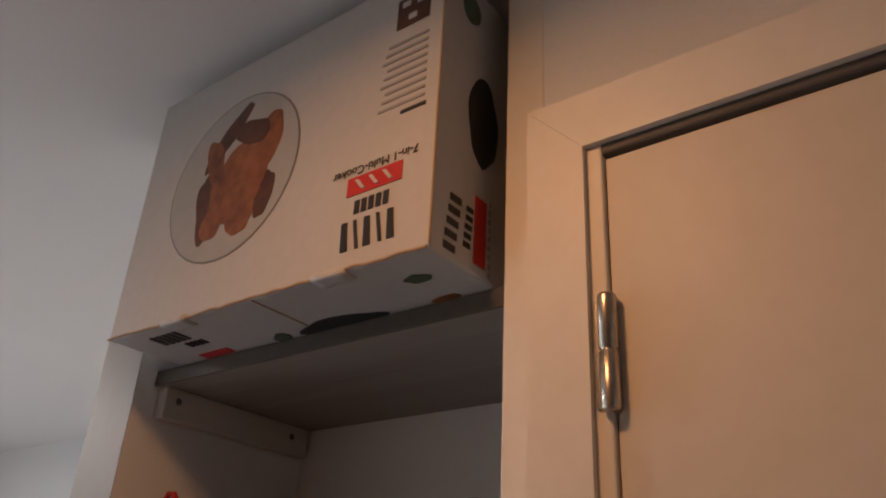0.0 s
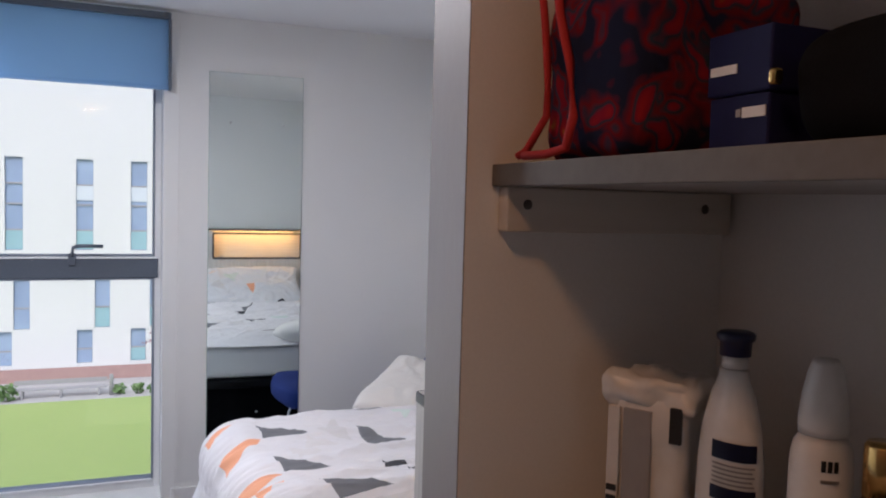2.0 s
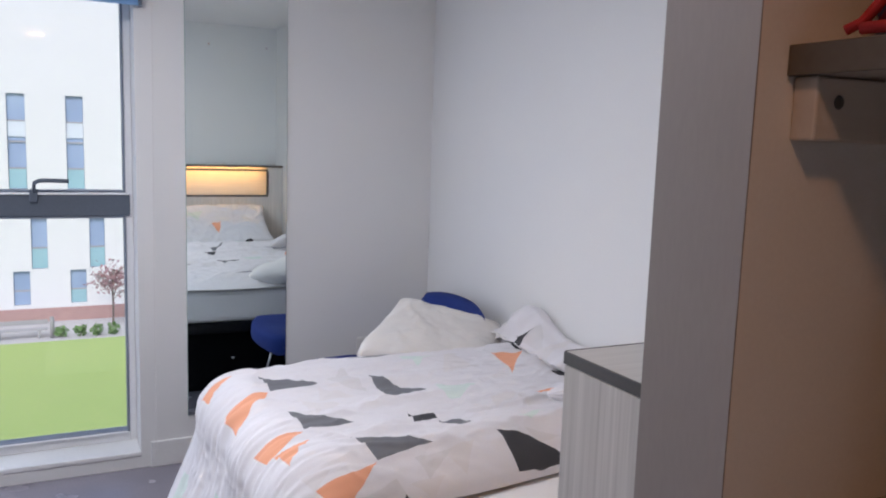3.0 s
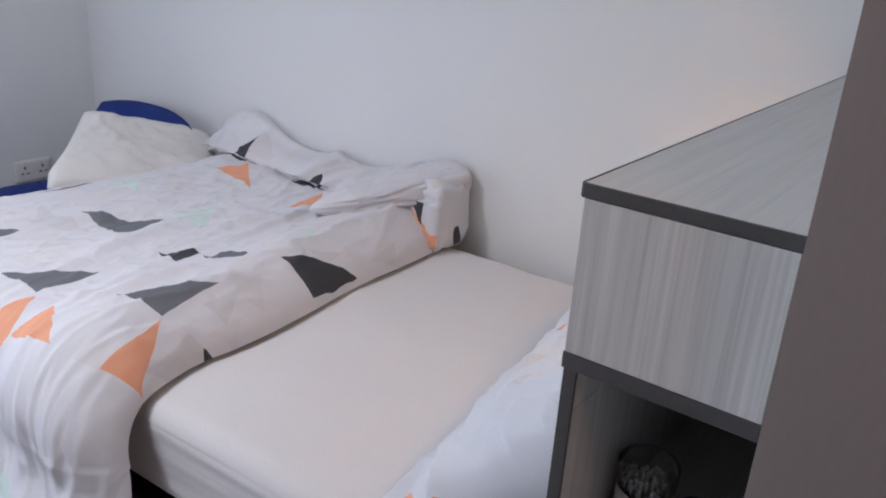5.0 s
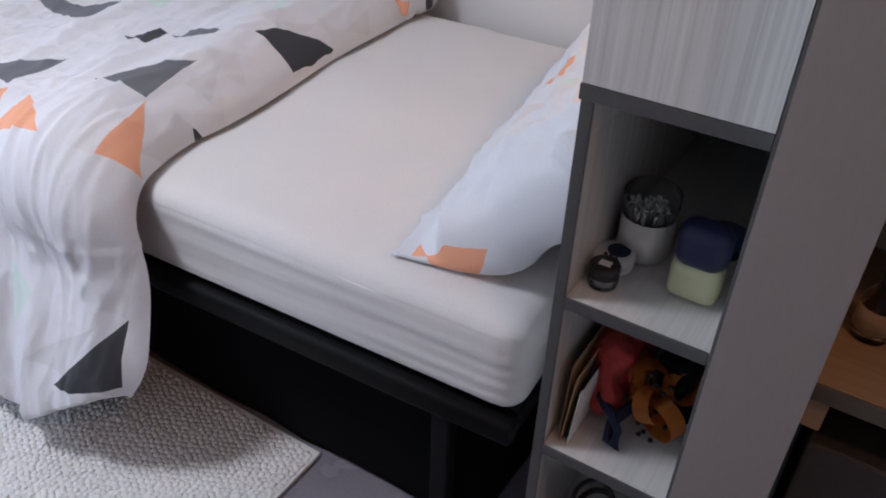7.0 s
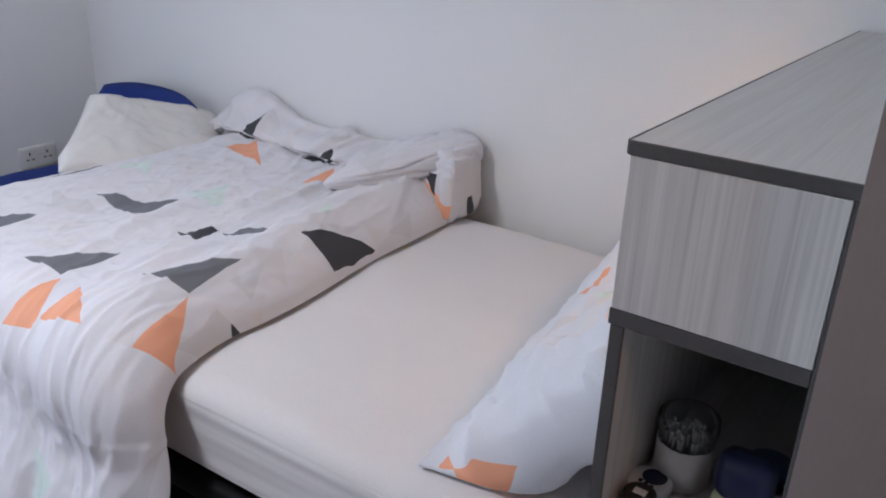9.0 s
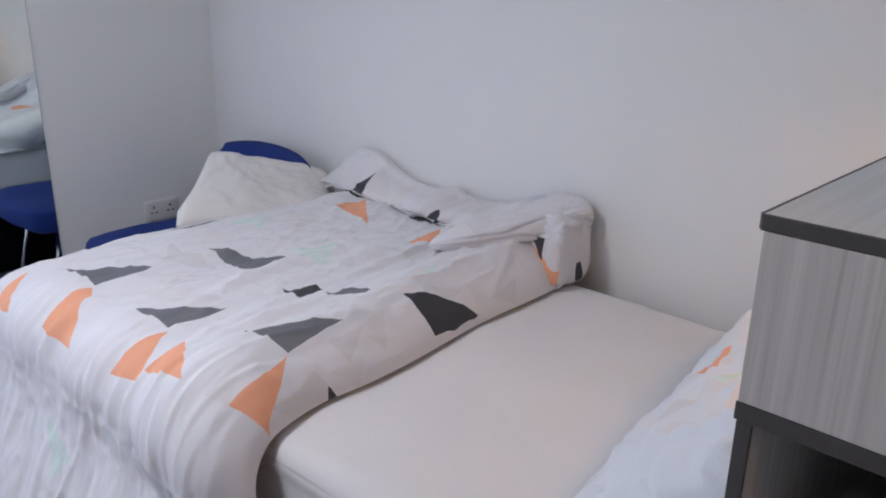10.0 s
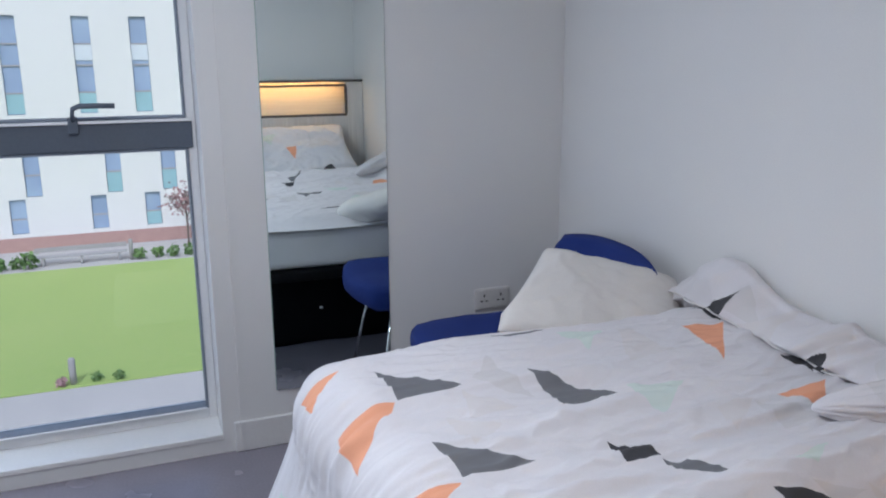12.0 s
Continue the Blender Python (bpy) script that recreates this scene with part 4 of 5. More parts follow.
tagged(part("cotton_buds", bm, PLASTICWHITE, drum, "white cotton buds", True), kind="stuff")


def pot(name, at, r, h, body, lid, label, split=0.55):
    ob = thing(name, at, label, "pot")
    part("pot_body", lathe([(0, 0), (r * 0.94, 0), (r, 0.003), (r, h * split), (0, h * split)], 28), body, ob, "", True)
    part("lid", lathe([(0, h * split + 0.0004), (r * 1.03, h * split + 0.0004), (r * 1.03, h - 0.002), (r * 0.96, h), (0, h)], 28), lid, ob, "", True)
    return ob


p1 = pot("balm_tin", (-1.083, -2.968, C1), 0.028, 0.022, PLASTICWHITE, PLASTICWHITE, "flat round white tin with a blue mark", 0.4)
part("blue_mark", moved(lathe([(0, 0), (0.016, 0), (0.016, 0.0006), (0, 0.0006)], 20), pose(0.006, -0.004, 0.0222)), NAVY, p1)
for k in range(3):
    part("print_stroke", box(-0.018 + 0.002 * k, -0.012 + 0.002 * k, -0.010 + 0.008 * k, -0.005 + 0.008 * k, 0.0222, 0.0231), INKBLACK, p1)
p2 = pot("cream_pot", (-1.130, -2.973, C1), 0.020, 0.034, CLEAR, INKBLACK, "small clear pot with a black lid", 0.5)
part("cream", lathe([(0, 0.003), (0.014, 0.003), (0.014, 0.012), (0, 0.012)], 20), INKGREY, p2, "", True)
part("lid_mark", box(-0.006, 0.006, -0.008, 0.008, 0.0341, 0.0346), PLASTICWHITE, p2)
tub = thing("jelly_tub", (-1.085, -3.080, C1), "pale yellow tub with a tall navy lid", "tub")
bm = soft_box(-0.022, 0.022, -0.033, 0.033, 0.0, 0.058, 0.014, 8)
part("tub_body", bm, JELLY, tub)
part("lid", soft_box(-0.0235, 0.0235, -0.0345, 0.0345, 0.048, 0.114, 0.021, 10), NAVY, tub, "navy plastic lid")
p3 = pot("blue_tin", (-0.96, -3.085, C1), 0.030, 0.030, NAVY, material("mid_blue_lid", (0.05, 0.11, 0.24), rough=0.35), "round blue tin behind the tub", 0.5)

# things in the middle compartment
C2 = 0.4962
for k, (lean, mat_) in enumerate(((4, KRAFT), (9, KRAFT), (13, BLACKCLOTH), (7, SHEET))):
    card = thing("paper_envelope", (-1.06, -2.956 - 0.006 * k, C2), ("brown kraft" if mat_ is KRAFT else "black" if mat_ is BLACKCLOTH else "white") + " paper envelope standing in the shelf", "envelope", "envelopes")
    bm = box(-0.095 - 0.008 * (k % 2), 0.06, -0.0008, 0.0008, 0.0, 0.15 - 0.012 * k, 0.0004)
    part("envelope", moved(bm, pose(0, 0, 0, lean * 0.5)), mat_, card)


def rag(name, at, size, mat_, seed, label):
    ob = thing(name, at, label, "cloth")
    bm = soft_box(-size[0] / 2, size[0] / 2, -size[1] / 2, size[1] / 2, 0, size[2], min(size) * 0.42, 14, min(size) * 0.3, 34, seed, (1, 1.3, 0.6))
    z = min(v.co.z for v in bm.verts)
    moved(bm, Matrix.Translation((0, 0, -z)))
    part("folded_cloth", bm, mat_, ob)
    return ob


rag("coral_cloth", (-1.05, -2.990, C2), (0.09, 0.055, 0.135), CORAL, 3, "crumpled coral cloth stuffed in the shelf")
rag("magenta_cloth", (-0.965, -3.00, C2), (0.08, 0.05, 0.145), MAGENTA, 8, "crumpled magenta cloth stuffed in the shelf")
rag("orange_cloth", (-1.02, -3.03, C2), (0.05, 0.03, 0.09), ORANGE, 12, "crumpled orange cloth in the shelf")
rag("black_pouch", (-1.01, -3.09, C2), (0.12, 0.055, 0.15), BLACKCLOTH, 17, "soft black pouch in the shelf")
loop = thing("navy_band", (-1.09, -3.015, C2), "navy fabric band lying in a loop", "band")
bm = tube([(0.05, 0.03, 0.045), (0.0, 0.025, 0.05), (-0.02, 0.0, 0.05), (-0.03, -0.02, 0.03), (-0.045, -0.022, 0.012), (-0.04, -0.008, 0.012), (-0.02, -0.005, 0.03), (0.0, -0.02, 0.05), (0.05, -0.03, 0.04)], 0.011, 8, 0.6)
z = min(v.co.z for v in bm.verts)
part("band", moved(bm, Matrix.Translation((0, 0, -z))), NAVYCLOTH, loop, "", True)
scrunch = thing("ribbon_bunch", (-1.08, -3.075, C2), "bunch of looped orange ribbon with black beads", "ribbon")
for k, (cx, cy, cz, r, tilt) in enumerate(((0.0, 0.020, 0.112, 0.030, 20), (-0.020, -0.012, 0.070, 0.033, -25), (0.015, -0.025, 0.115, 0.026, 50), (-0.022, 0.004, 0.090, 0.028, 75))):
    bm = bmesh.new()
    n = 26
    lo, hi = [], []
    for j in range(n):
        a = 2 * math.pi * j / n
        lo.append(bm.verts.new((-0.014, r * math.cos(a), r * math.sin(a))))
        hi.append(bm.verts.new((0.014, r * math.cos(a) * 1.05, r * math.sin(a))))
    for j in range(n):
        bm.faces.new((lo[j], lo[(j + 1) % n], hi[(j + 1) % n], hi[j]))
    bmesh.ops.solidify(bm, geom=bm.faces[:], thickness=0.0015)
    part("ribbon_loop", moved(bm, pose(cx, cy, cz, 0, tilt * 0.4, tilt)), ORANGE, scrunch, "", True)
bm = bmesh.new()
for k in range(70):
    a = k * 2.4
    bmesh.ops.create_icosphere(bm, subdivisions=1, radius=0.0045, matrix=Matrix.Translation((0.01 + 0.026 * math.cos(a), 0.024 * math.sin(a), 0.005 + 0.0018 * k)))
tagged(part("beads", bm, INKBLACK, scrunch, "shiny black beads"), kind="stuff")
# cables in the lowest visible compartment
for k in range(4):
    ob = thing("black_cable", (-1.12, -3.03 - 0.015 * k, 0.211), "coiled black cable on the bottom shelf", "cable", "cables")
    pts = [(0.05 * math.cos(a * 0.7 + k) - 0.02, 0.035 * math.sin(a * 0.7 + k) + 0.0075 * k, 0.009 + 0.012 * a + 0.03 * abs(math.sin(a * 0.5 + k))) for a in np.linspace(0, 12, 40)]
    part("cable", tube(pts, 0.004 + 0.001 * (k % 2), 6), INKBLACK, ob, "", True)

# ---- bed ----
MX0, MY0, MY1, MZ0, MZ1 = -1.128, -2.825, -0.84, 0.442, 0.637
SKEW = Matrix.Translation((0, -2.9, 0)) @ pose(0, 0, 0, 0, 0, 2.5) @ Matrix.Translation((0, 2.9, 0))
bed = thing("bed_frame", (-0.57, -1.92, 0.0), "black metal bed frame on straight legs", "bed")
bmv = Matrix.Translation((0.57, 1.92, 0)) @ SKEW
part("side_rail", moved(soft_box(MX0 - 0.012, MX0 + 0.035, MY0 + 0.005, MY1 + 0.01, 0.385, MZ0 - 0.001, 0.016, 8), bmv), BLACKMETAL, bed)
part("side_rail", moved(soft_box(-0.055, -0.02, MY0 + 0.005, MY1 + 0.01, 0.385, MZ0 - 0.001, 0.016, 8), bmv), BLACKMETAL, bed)
part("end_rail", moved(soft_box(MX0 + 0.036, -0.056, MY1 - 0.03, MY1 + 0.01, 0.385, MZ0 - 0.001, 0.012, 6), bmv), BLACKMETAL, bed)
part("end_rail", moved(soft_box(MX0 + 0.036, -0.056, MY0 + 0.005, MY0 + 0.04, 0.385, MZ0 - 0.001, 0.012, 6), bmv), BLACKMETAL, bed)
part("base_board", moved(box(MX0 + 0.036, -0.056, MY0 + 0.041, MY1 - 0.031, 0.41, MZ0 - 0.002), bmv), BLACKCLOTH, bed)
for x in (-1.105, -0.08):
    for y in (-2.68, -1.6, -1.0):
        part("leg", moved(box(x - 0.018, x + 0.018, y - 0.018, y + 0.018, 0.0, 0.3849, 0.003), bmv), BLACKMETAL, bed)
store = thing("storage_bag", (-0.6, -1.3, 0.0), "black fabric storage bag under the bed", "bag")
part("bag_body", moved(soft_box(-1.075, -0.15, -1.72, -1.03, 0.0, 0.384, 0.03, 8, 0.012, 5, 1), Matrix.Translation((0.6, 1.3, 0))), BLACKCLOTH, store)
part("white_tag", moved(box(-0.80, -0.785, -1.028, -1.018, 0.19, 0.20, 0.002), Matrix.Translation((0.6, 1.3, 0))), PLASTICWHITE, store)
store2 = thing("storage_bag", (-0.6, -2.3, 0.0), "black fabric storage bag deep under the bed", "bag")
part("bag_body", moved(soft_box(-1.080, -0.12, -2.79, -1.76, 0.0, 0.375, 0.03, 8, 0.012, 5, 4), Matrix.Translation((0.6, 2.3, 0))), BLACKCLOTH, store2)

bm = bmesh.new()
bmesh.ops.create_cube(bm, size=1.0)
bmesh.ops.subdivide_edges(bm, edges=bm.edges[:], cuts=70, use_grid_fill=True)
R = 0.045
for v in bm.verts:
    lo, hi = Vector((MX0, MY0, MZ0)), Vector((-0.015, MY1, MZ1))
    p = Vector([lo[k] + (v.co[k] + 0.5) * (hi[k] - lo[k]) for k in range(3)])
    inner = Vector([min(max(p[k], lo[k] + R), hi[k] - R) for k in range(3)])
    d = p - inner
    if d.length > 1e-6:
        p = inner + Vector((d.x, d.y, d.z)).normalized() * R
    top = p.z > MZ1 - 0.03
    q = Vector((p.x * 3.1, p.y * 3.1, p.z * 3))
    p.z += (0.006 * noise.noise(q) + 0.0025 * noise.noise(q * 4)) if top else 0
    crease = noise.noise(Vector((p.x * 1.5, p.y * 2.2, p.z * 48)))
    if not top:
        p.x -= 0.0022 * crease * (1 if v.co.x < -0.49 else 0)
        p.y -= 0.0022 * crease * (1 if v.co.y < -0.49 else 0)
    v.co = p
for f in bm.faces:
    f.smooth = True
mat_bed = thing("mattress", (-0.57, -1.92, MZ0), "mattress in a white fitted cotton sheet", "mattress")
part("sheeted_mattress", moved(bm, Matrix.Translation((0.57, 1.92, -MZ0)) @ SKEW), SHEET, mat_bed)
ring = [(MX0 + 0.012, MY0 + 0.03), (MX0 + 0.004, MY0 + 0.07), (MX0 + 0.002, -2.2), (MX0 + 0.002, -1.4), (MX0 + 0.004, MY1 - 0.07), (MX0 + 0.03, MY1 - 0.012), (-0.6, MY1 - 0.002), (-0.06, MY1 - 0.012)]
part("sheet_hem", moved(tube([(x + 0.001, y, MZ0 + 0.030 + 0.002 * math.sin(9 * k)) for k, (x, y) in enumerate(ring)], 0.0022, 8), Matrix.Translation((0.57, 1.92, -MZ0)) @ SKEW), SHEET, mat_bed, "gathered elastic hem of the sheet", True)

# ---- duvet ----
DARK, SLATE = (0.055, 0.056, 0.062), (0.17, 0.175, 0.19)
PEACH, MINT, STONE, BEIGE = (0.84, 0.40, 0.24), (0.65, 0.735, 0.69), (0.665, 0.65, 0.655), (0.705, 0.68, 0.68)
dark_prints = [((-1.631, -0.813), (-1.712, -0.76), (-1.733, -0.755), (-1.735, -0.838)), ((-1.94, -0.691), (-1.959, -0.599), (-2.003, -0.498), (-2.02, -0.663)), ((-2.125, -1.438), (-2.121, -1.581), (-1.958, -1.622)), ((-2.036, -0.99), (-2.05, -0.97), (-2.05, -1.0)), ((-1.03, -0.135), (-1.10, -0.08), (-1.154, -0.137)), ((-1.42, -0.175), (-1.44, -0.10), (-1.55, -0.17))]
slate_prints = [((-1.107, -1.132), (-1.283, -0.974), (-1.305, -1.135)), ((-1.261, -0.795), (-1.443, -0.663), (-1.452, -0.805)), ((-1.52, -1.137), (-1.655, -0.983), (-1.655, -1.129)), ((-1.875, -1.077), (-1.954, -0.882), (-1.973, -1.039)), ((-1.748, -0.768), (-1.883, -0.692), (-1.811, -0.788)), ((-0.985, -0.79), (-1.004, -0.611), (-1.012, -0.72))]
peach_prints = [((-1.068, -1.195), (-1.069, -1.256), (-1.157, -1.247)), ((-1.31, -1.143), (-1.314, -1.237), (-1.468, -1.236)), ((-1.669, -1.138), (-1.645, -1.231), (-1.748, -1.219)), ((-1.766, -1.147), (-1.75, -1.204), (-1.922, -1.19)), ((-1.975, -1.042), (-2.027, -1.181), (-2.08, -1.161)), ((-1.149, -0.263), (-1.172, -0.141), (-1.361, -0.3)), ((-1.583, -0.341), (-1.577, -0.194), (-1.68, -0.30)), ((-0.985, -0.31), (-0.99, -0.27), (-1.01, -0.31))]
mint_prints = [((-1.031, -0.59), (-1.066, -0.466), (-1.19, -0.583)), ((-1.421, -0.626), (-1.448, -0.49), (-1.569, -0.633)), ((-1.897, -0.608), (-1.86, -0.489), (-1.915, -0.568)), ((-1.782, -1.426), (-1.876, -1.458), (-1.793, -1.572)), ((-0.972, -1.49), (-1.111, -1.489), (-0.98, -1.624)), ((-1.38, -1.394), (-1.536, -1.431), (-1.465, -1.501)), ((-2.03, -0.50), (-1.999, -0.346), (-2.04, -0.42))]
stone_prints = [((-2.056, -1.151), (-2.015, -1.008), (-2.039, -0.986), (-2.06, -1.03)), ((-1.981, -0.945), (-1.974, -0.84), (-2.025, -0.922)), ((-1.937, -0.605), (-1.963, -0.505), (-1.972, -0.583)), ((-2.067, -1.42), (-2.125, -1.306), (-2.12, -1.435)), ((-1.871, -1.595), (-2.071, -1.453), (-2.001, -1.585)), ((-1.989, -0.433), (-1.97, -0.314), (-2.002, -0.345)), ((-1.139, -0.85), (-1.387, -0.84), (-1.263, -0.94)), ((-1.60, -0.42), (-1.72, -0.30), (-1.75, -0.46))]
beige_prints = [((-1.978, -0.872), (-1.955, -0.767), (-2.024, -0.822)), ((-1.953, -0.494), (-1.99, -0.43), (-1.998, -0.489)), ((-1.594, -0.514), (-1.572, -0.394), (-1.705, -0.555)), ((-1.425, -1.073), (-1.496, -0.974), (-1.561, -1.062)), ((-1.067, -0.425), (-1.291, -0.386), (-1.304, -0.538)), ((-1.98, -1.19), (-1.993, -1.151), (-2.03, -1.182)), ((-2.027, -0.978), (-2.021, -0.878), (-2.05, -0.92)), ((-1.30, -0.98), (-1.42, -0.90), (-1.44, -1.02))]
prints = [(BEIGE, c) for c in beige_prints] + [(STONE, c) for c in stone_prints] + [(MINT, c) for c in mint_prints] + [(PEACH, c) for c in peach_prints] + [(SLATE, c) for c in slate_prints] + [(DARK, c) for c in dark_prints]
DUVET = printed_cloth("geometric_print_cotton", (0.76, 0.745, 0.765), (0.70, 0.685, 0.705), prints)


LONGFOLDS = ((-1.56, 0.20, 0.020, 0.035), (-1.68, 0.16, 0.016, 0.028), (-1.80, 0.10, 0.012, 0.03), (-1.42, 0.14, 0.010, 0.03), (-1.20, 0.06, 0.008, 0.04), (-1.90, 0.02, 0.010, 0.03))


def crease(a, b, c):
    """A sharp ridge, as cloth folds have."""
    return max(0.0, 1 - 4.5 * abs(noise.noise(Vector((a, b, c))))) ** 1.5


def duvet_mesh():
    """A puffy quilt over the mattress and down its open side; w runs from the wall across the bed and down."""
    NS, NW = 230, 270
    RA = 0.085
    arc = RA * math.pi / 2
    top, uvs = {}, {}
    bm = bmesh.new()
    uvl = bm.loops.layers.uv.new("cloth")
    for i in range(NS + 1):
        s = i / NS
        for j in range(NW + 1):
            f = j / NW
            # the hem: where the quilt ends along the bed and how deep it hangs
            deep = 0.46 - 0.13 * smoothstep(0.80, 1.0, s) + 0.02 * math.sin(s * 17) - 0.04 * smoothstep(0.25, 0.0, s)
            X1 = -1.095 - 0.0437 * (2.9 - 0.87 - 1.2 * s)
            W1 = -0.02 - X1
            W2 = W1 + arc + deep
            w = f * W2
            over = max(0.0, w - W1)
            hangf = smoothstep(W1, W1 + 0.25, w)
            south = -1.985 - 0.05 * smoothstep(0.1, 0.7, w) - 0.012 * math.sin(w * 9.0) - 0.12 * smoothstep(0.95, 1.35, w) + 0.10 * smoothstep(1.45, 1.7, w)
            north = -0.845 - 0.03 * math.sin(w * 5 + 1)
            y = north + (south - north) * s
            if w <= W1:
                b, n = Vector((-0.02 - w, y, MZ1 + 0.004)), Vector((0, 0, 1))
                v = -0.02 - w
            elif w <= W1 + arc:
                a = (w - W1) / RA
                n = Vector((-math.sin(a), 0, math.cos(a)))
                b = Vector((X1, y, MZ1 + 0.004 - RA)) + RA * n
                v = X1 - (1.30 + X1) * (w - W1) / arc
            else:
                n = Vector((-1, 0, 0))
                dz = w - W1 - arc
                b = Vector((X1 - RA - 0.15 * smoothstep(-0.05, 0.5, dz), y, MZ1 + 0.004 - RA - dz))
                v = -1.30 - dz
            ds, dn = (1 - s) * (north - south), s * (north - south)
            prof_s = min(1.0, ds / 0.12)
            prof_n = min(1.0, dn / 0.26)
            prof_w = min(1.0, (W2 - w) / 0.03)
            prof_a = min(1.0, w / 0.05)
            edge = math.sqrt(max(0.0, 1 - (1 - prof_s) ** 2)) * (1 - (1 - prof_n) ** 2) * math.sqrt(max(0.0, 1 - (1 - prof_w) ** 2)) * (0.3 + 0.7 * math.sqrt(max(0.0, 1 - (1 - prof_a) ** 2)))
            t = 0.070 + 0.042 * math.exp(-((ds - 0.13) / 0.12) ** 2) * (1 - 0.6 * hangf)
            t -= 0.030 * hangf
            # folded-over corner bulging up along the wall
            ridge = math.exp(-((w - 0.11) / 0.12) ** 2) * smoothstep(0.03, 0.14, dn) * smoothstep(-0.01, 0.05, ds)
            t += ridge * (0.015 + 0.02 * noise.noise(Vector((y * 5, 1.3, 0))))
            # creases running across the bed, and folds down the hanging side
            t += 0.010 * noise.noise(Vector((w * 2.0, y * 9 + 0.9 * math.sin(w * 3), 2.0))) * (1 - 0.3 * hangf)
            t += (0.0065 * crease(w * 2.2, y * 9 + 1.1 * math.sin(w * 3.1), 3.0) + 0.0055 * crease(w * 4.5 + y, y * 17 - 2 * w, 6.0)) * (1 - 0.5 * hangf) + 0.003 * crease(w * 12, y * 30 + 3 * w, 8.0)
            for y0, tilt, high, wide in LONGFOLDS:
                d = (y - y0 + tilt * w + 0.02 * math.sin(w * 7 + y0 * 9)) / wide
                t += high * math.exp(-abs(d) ** 1.5) * smoothstep(0.1, 0.35, w) * (1 - hangf)
            t += 0.0045 * noise.noise(Vector((w * 7.0, y * 22 + 1.5 * math.sin(w * 4), 5.0)))
            t += 0.0035 * noise.noise(Vector((w * 22, y * 34, 7.0)))
            sharp = 1 - abs(noise.noise(Vector((w * 1.6 + 3, (y + 0.12 * w) * 6.5, 9.0)))) * 3.2
            t += 0.009 * max(0.0, sharp) * (1 - hangf)
            hang = smoothstep(W1 + 0.06, W1 + 0.42, w) * (0.012 * math.sin(y * 21 + 4.5 * noise.noise(Vector((y * 3, w * 1.5, 0)))) * (0.6 + noise.noise(Vector((y * 4, 2, 2)))) + 0.022 * noise.noise(Vector((y * 13 + 1.2 * w, w * 1.6, 4))) + 0.008 * noise.noise(Vector((y * 34, w * 3, 4))))
            t = max(0.006, (t + hang) * edge)
            p = b + n * t
            top[i, j] = bm.verts.new(p)
            uvs[i, j] = (y, v)
    for i in range(NS):
        for j in range(NW):
            ring = ((i, j), (i + 1, j), (i + 1, j + 1), (i, j + 1))
            face = bm.faces.new([top[k] for k in ring])
            face.smooth = True
            for lp, k in zip(face.loops, ring):
                lp[uvl].uv = uvs[k]
    return bm


duvet = thing("duvet", (-0.6, -1.5, MZ1), "white duvet with grey, peach and mint triangle print, pushed back", "duvet")
dmv = Matrix.Translation((0.6, 1.5, -MZ1))
part("cover", moved(duvet_mesh(), dmv), DUVET, duvet)
# the hem folded back along the wall, and the bulge where the corner is tucked under
FOLDPRINT = printed_cloth("folded_print_cotton", (0.75, 0.735, 0.755), (0.69, 0.675, 0.695), [(BEIGE, ((-1.62, 0.02), (-1.50, 0.12), (-1.44, 0.03))), (STONE, ((-1.30, 0.06), (-1.18, 0.13), (-1.10, 0.05))), (BEIGE, ((-1.20, 0.03), (-1.34, 0.10), (-1.38, 0.02))), (STONE, ((-1.56, 0.10), (-1.70, 0.06), (-1.66, 0.14))), (DARK, ((-1.05, 0.03), (-1.18, 0.115), (-1.15, 0.015))), (DARK, ((-1.42, 0.01), (-1.545, 0.065), (-1.55, 0.01)))])


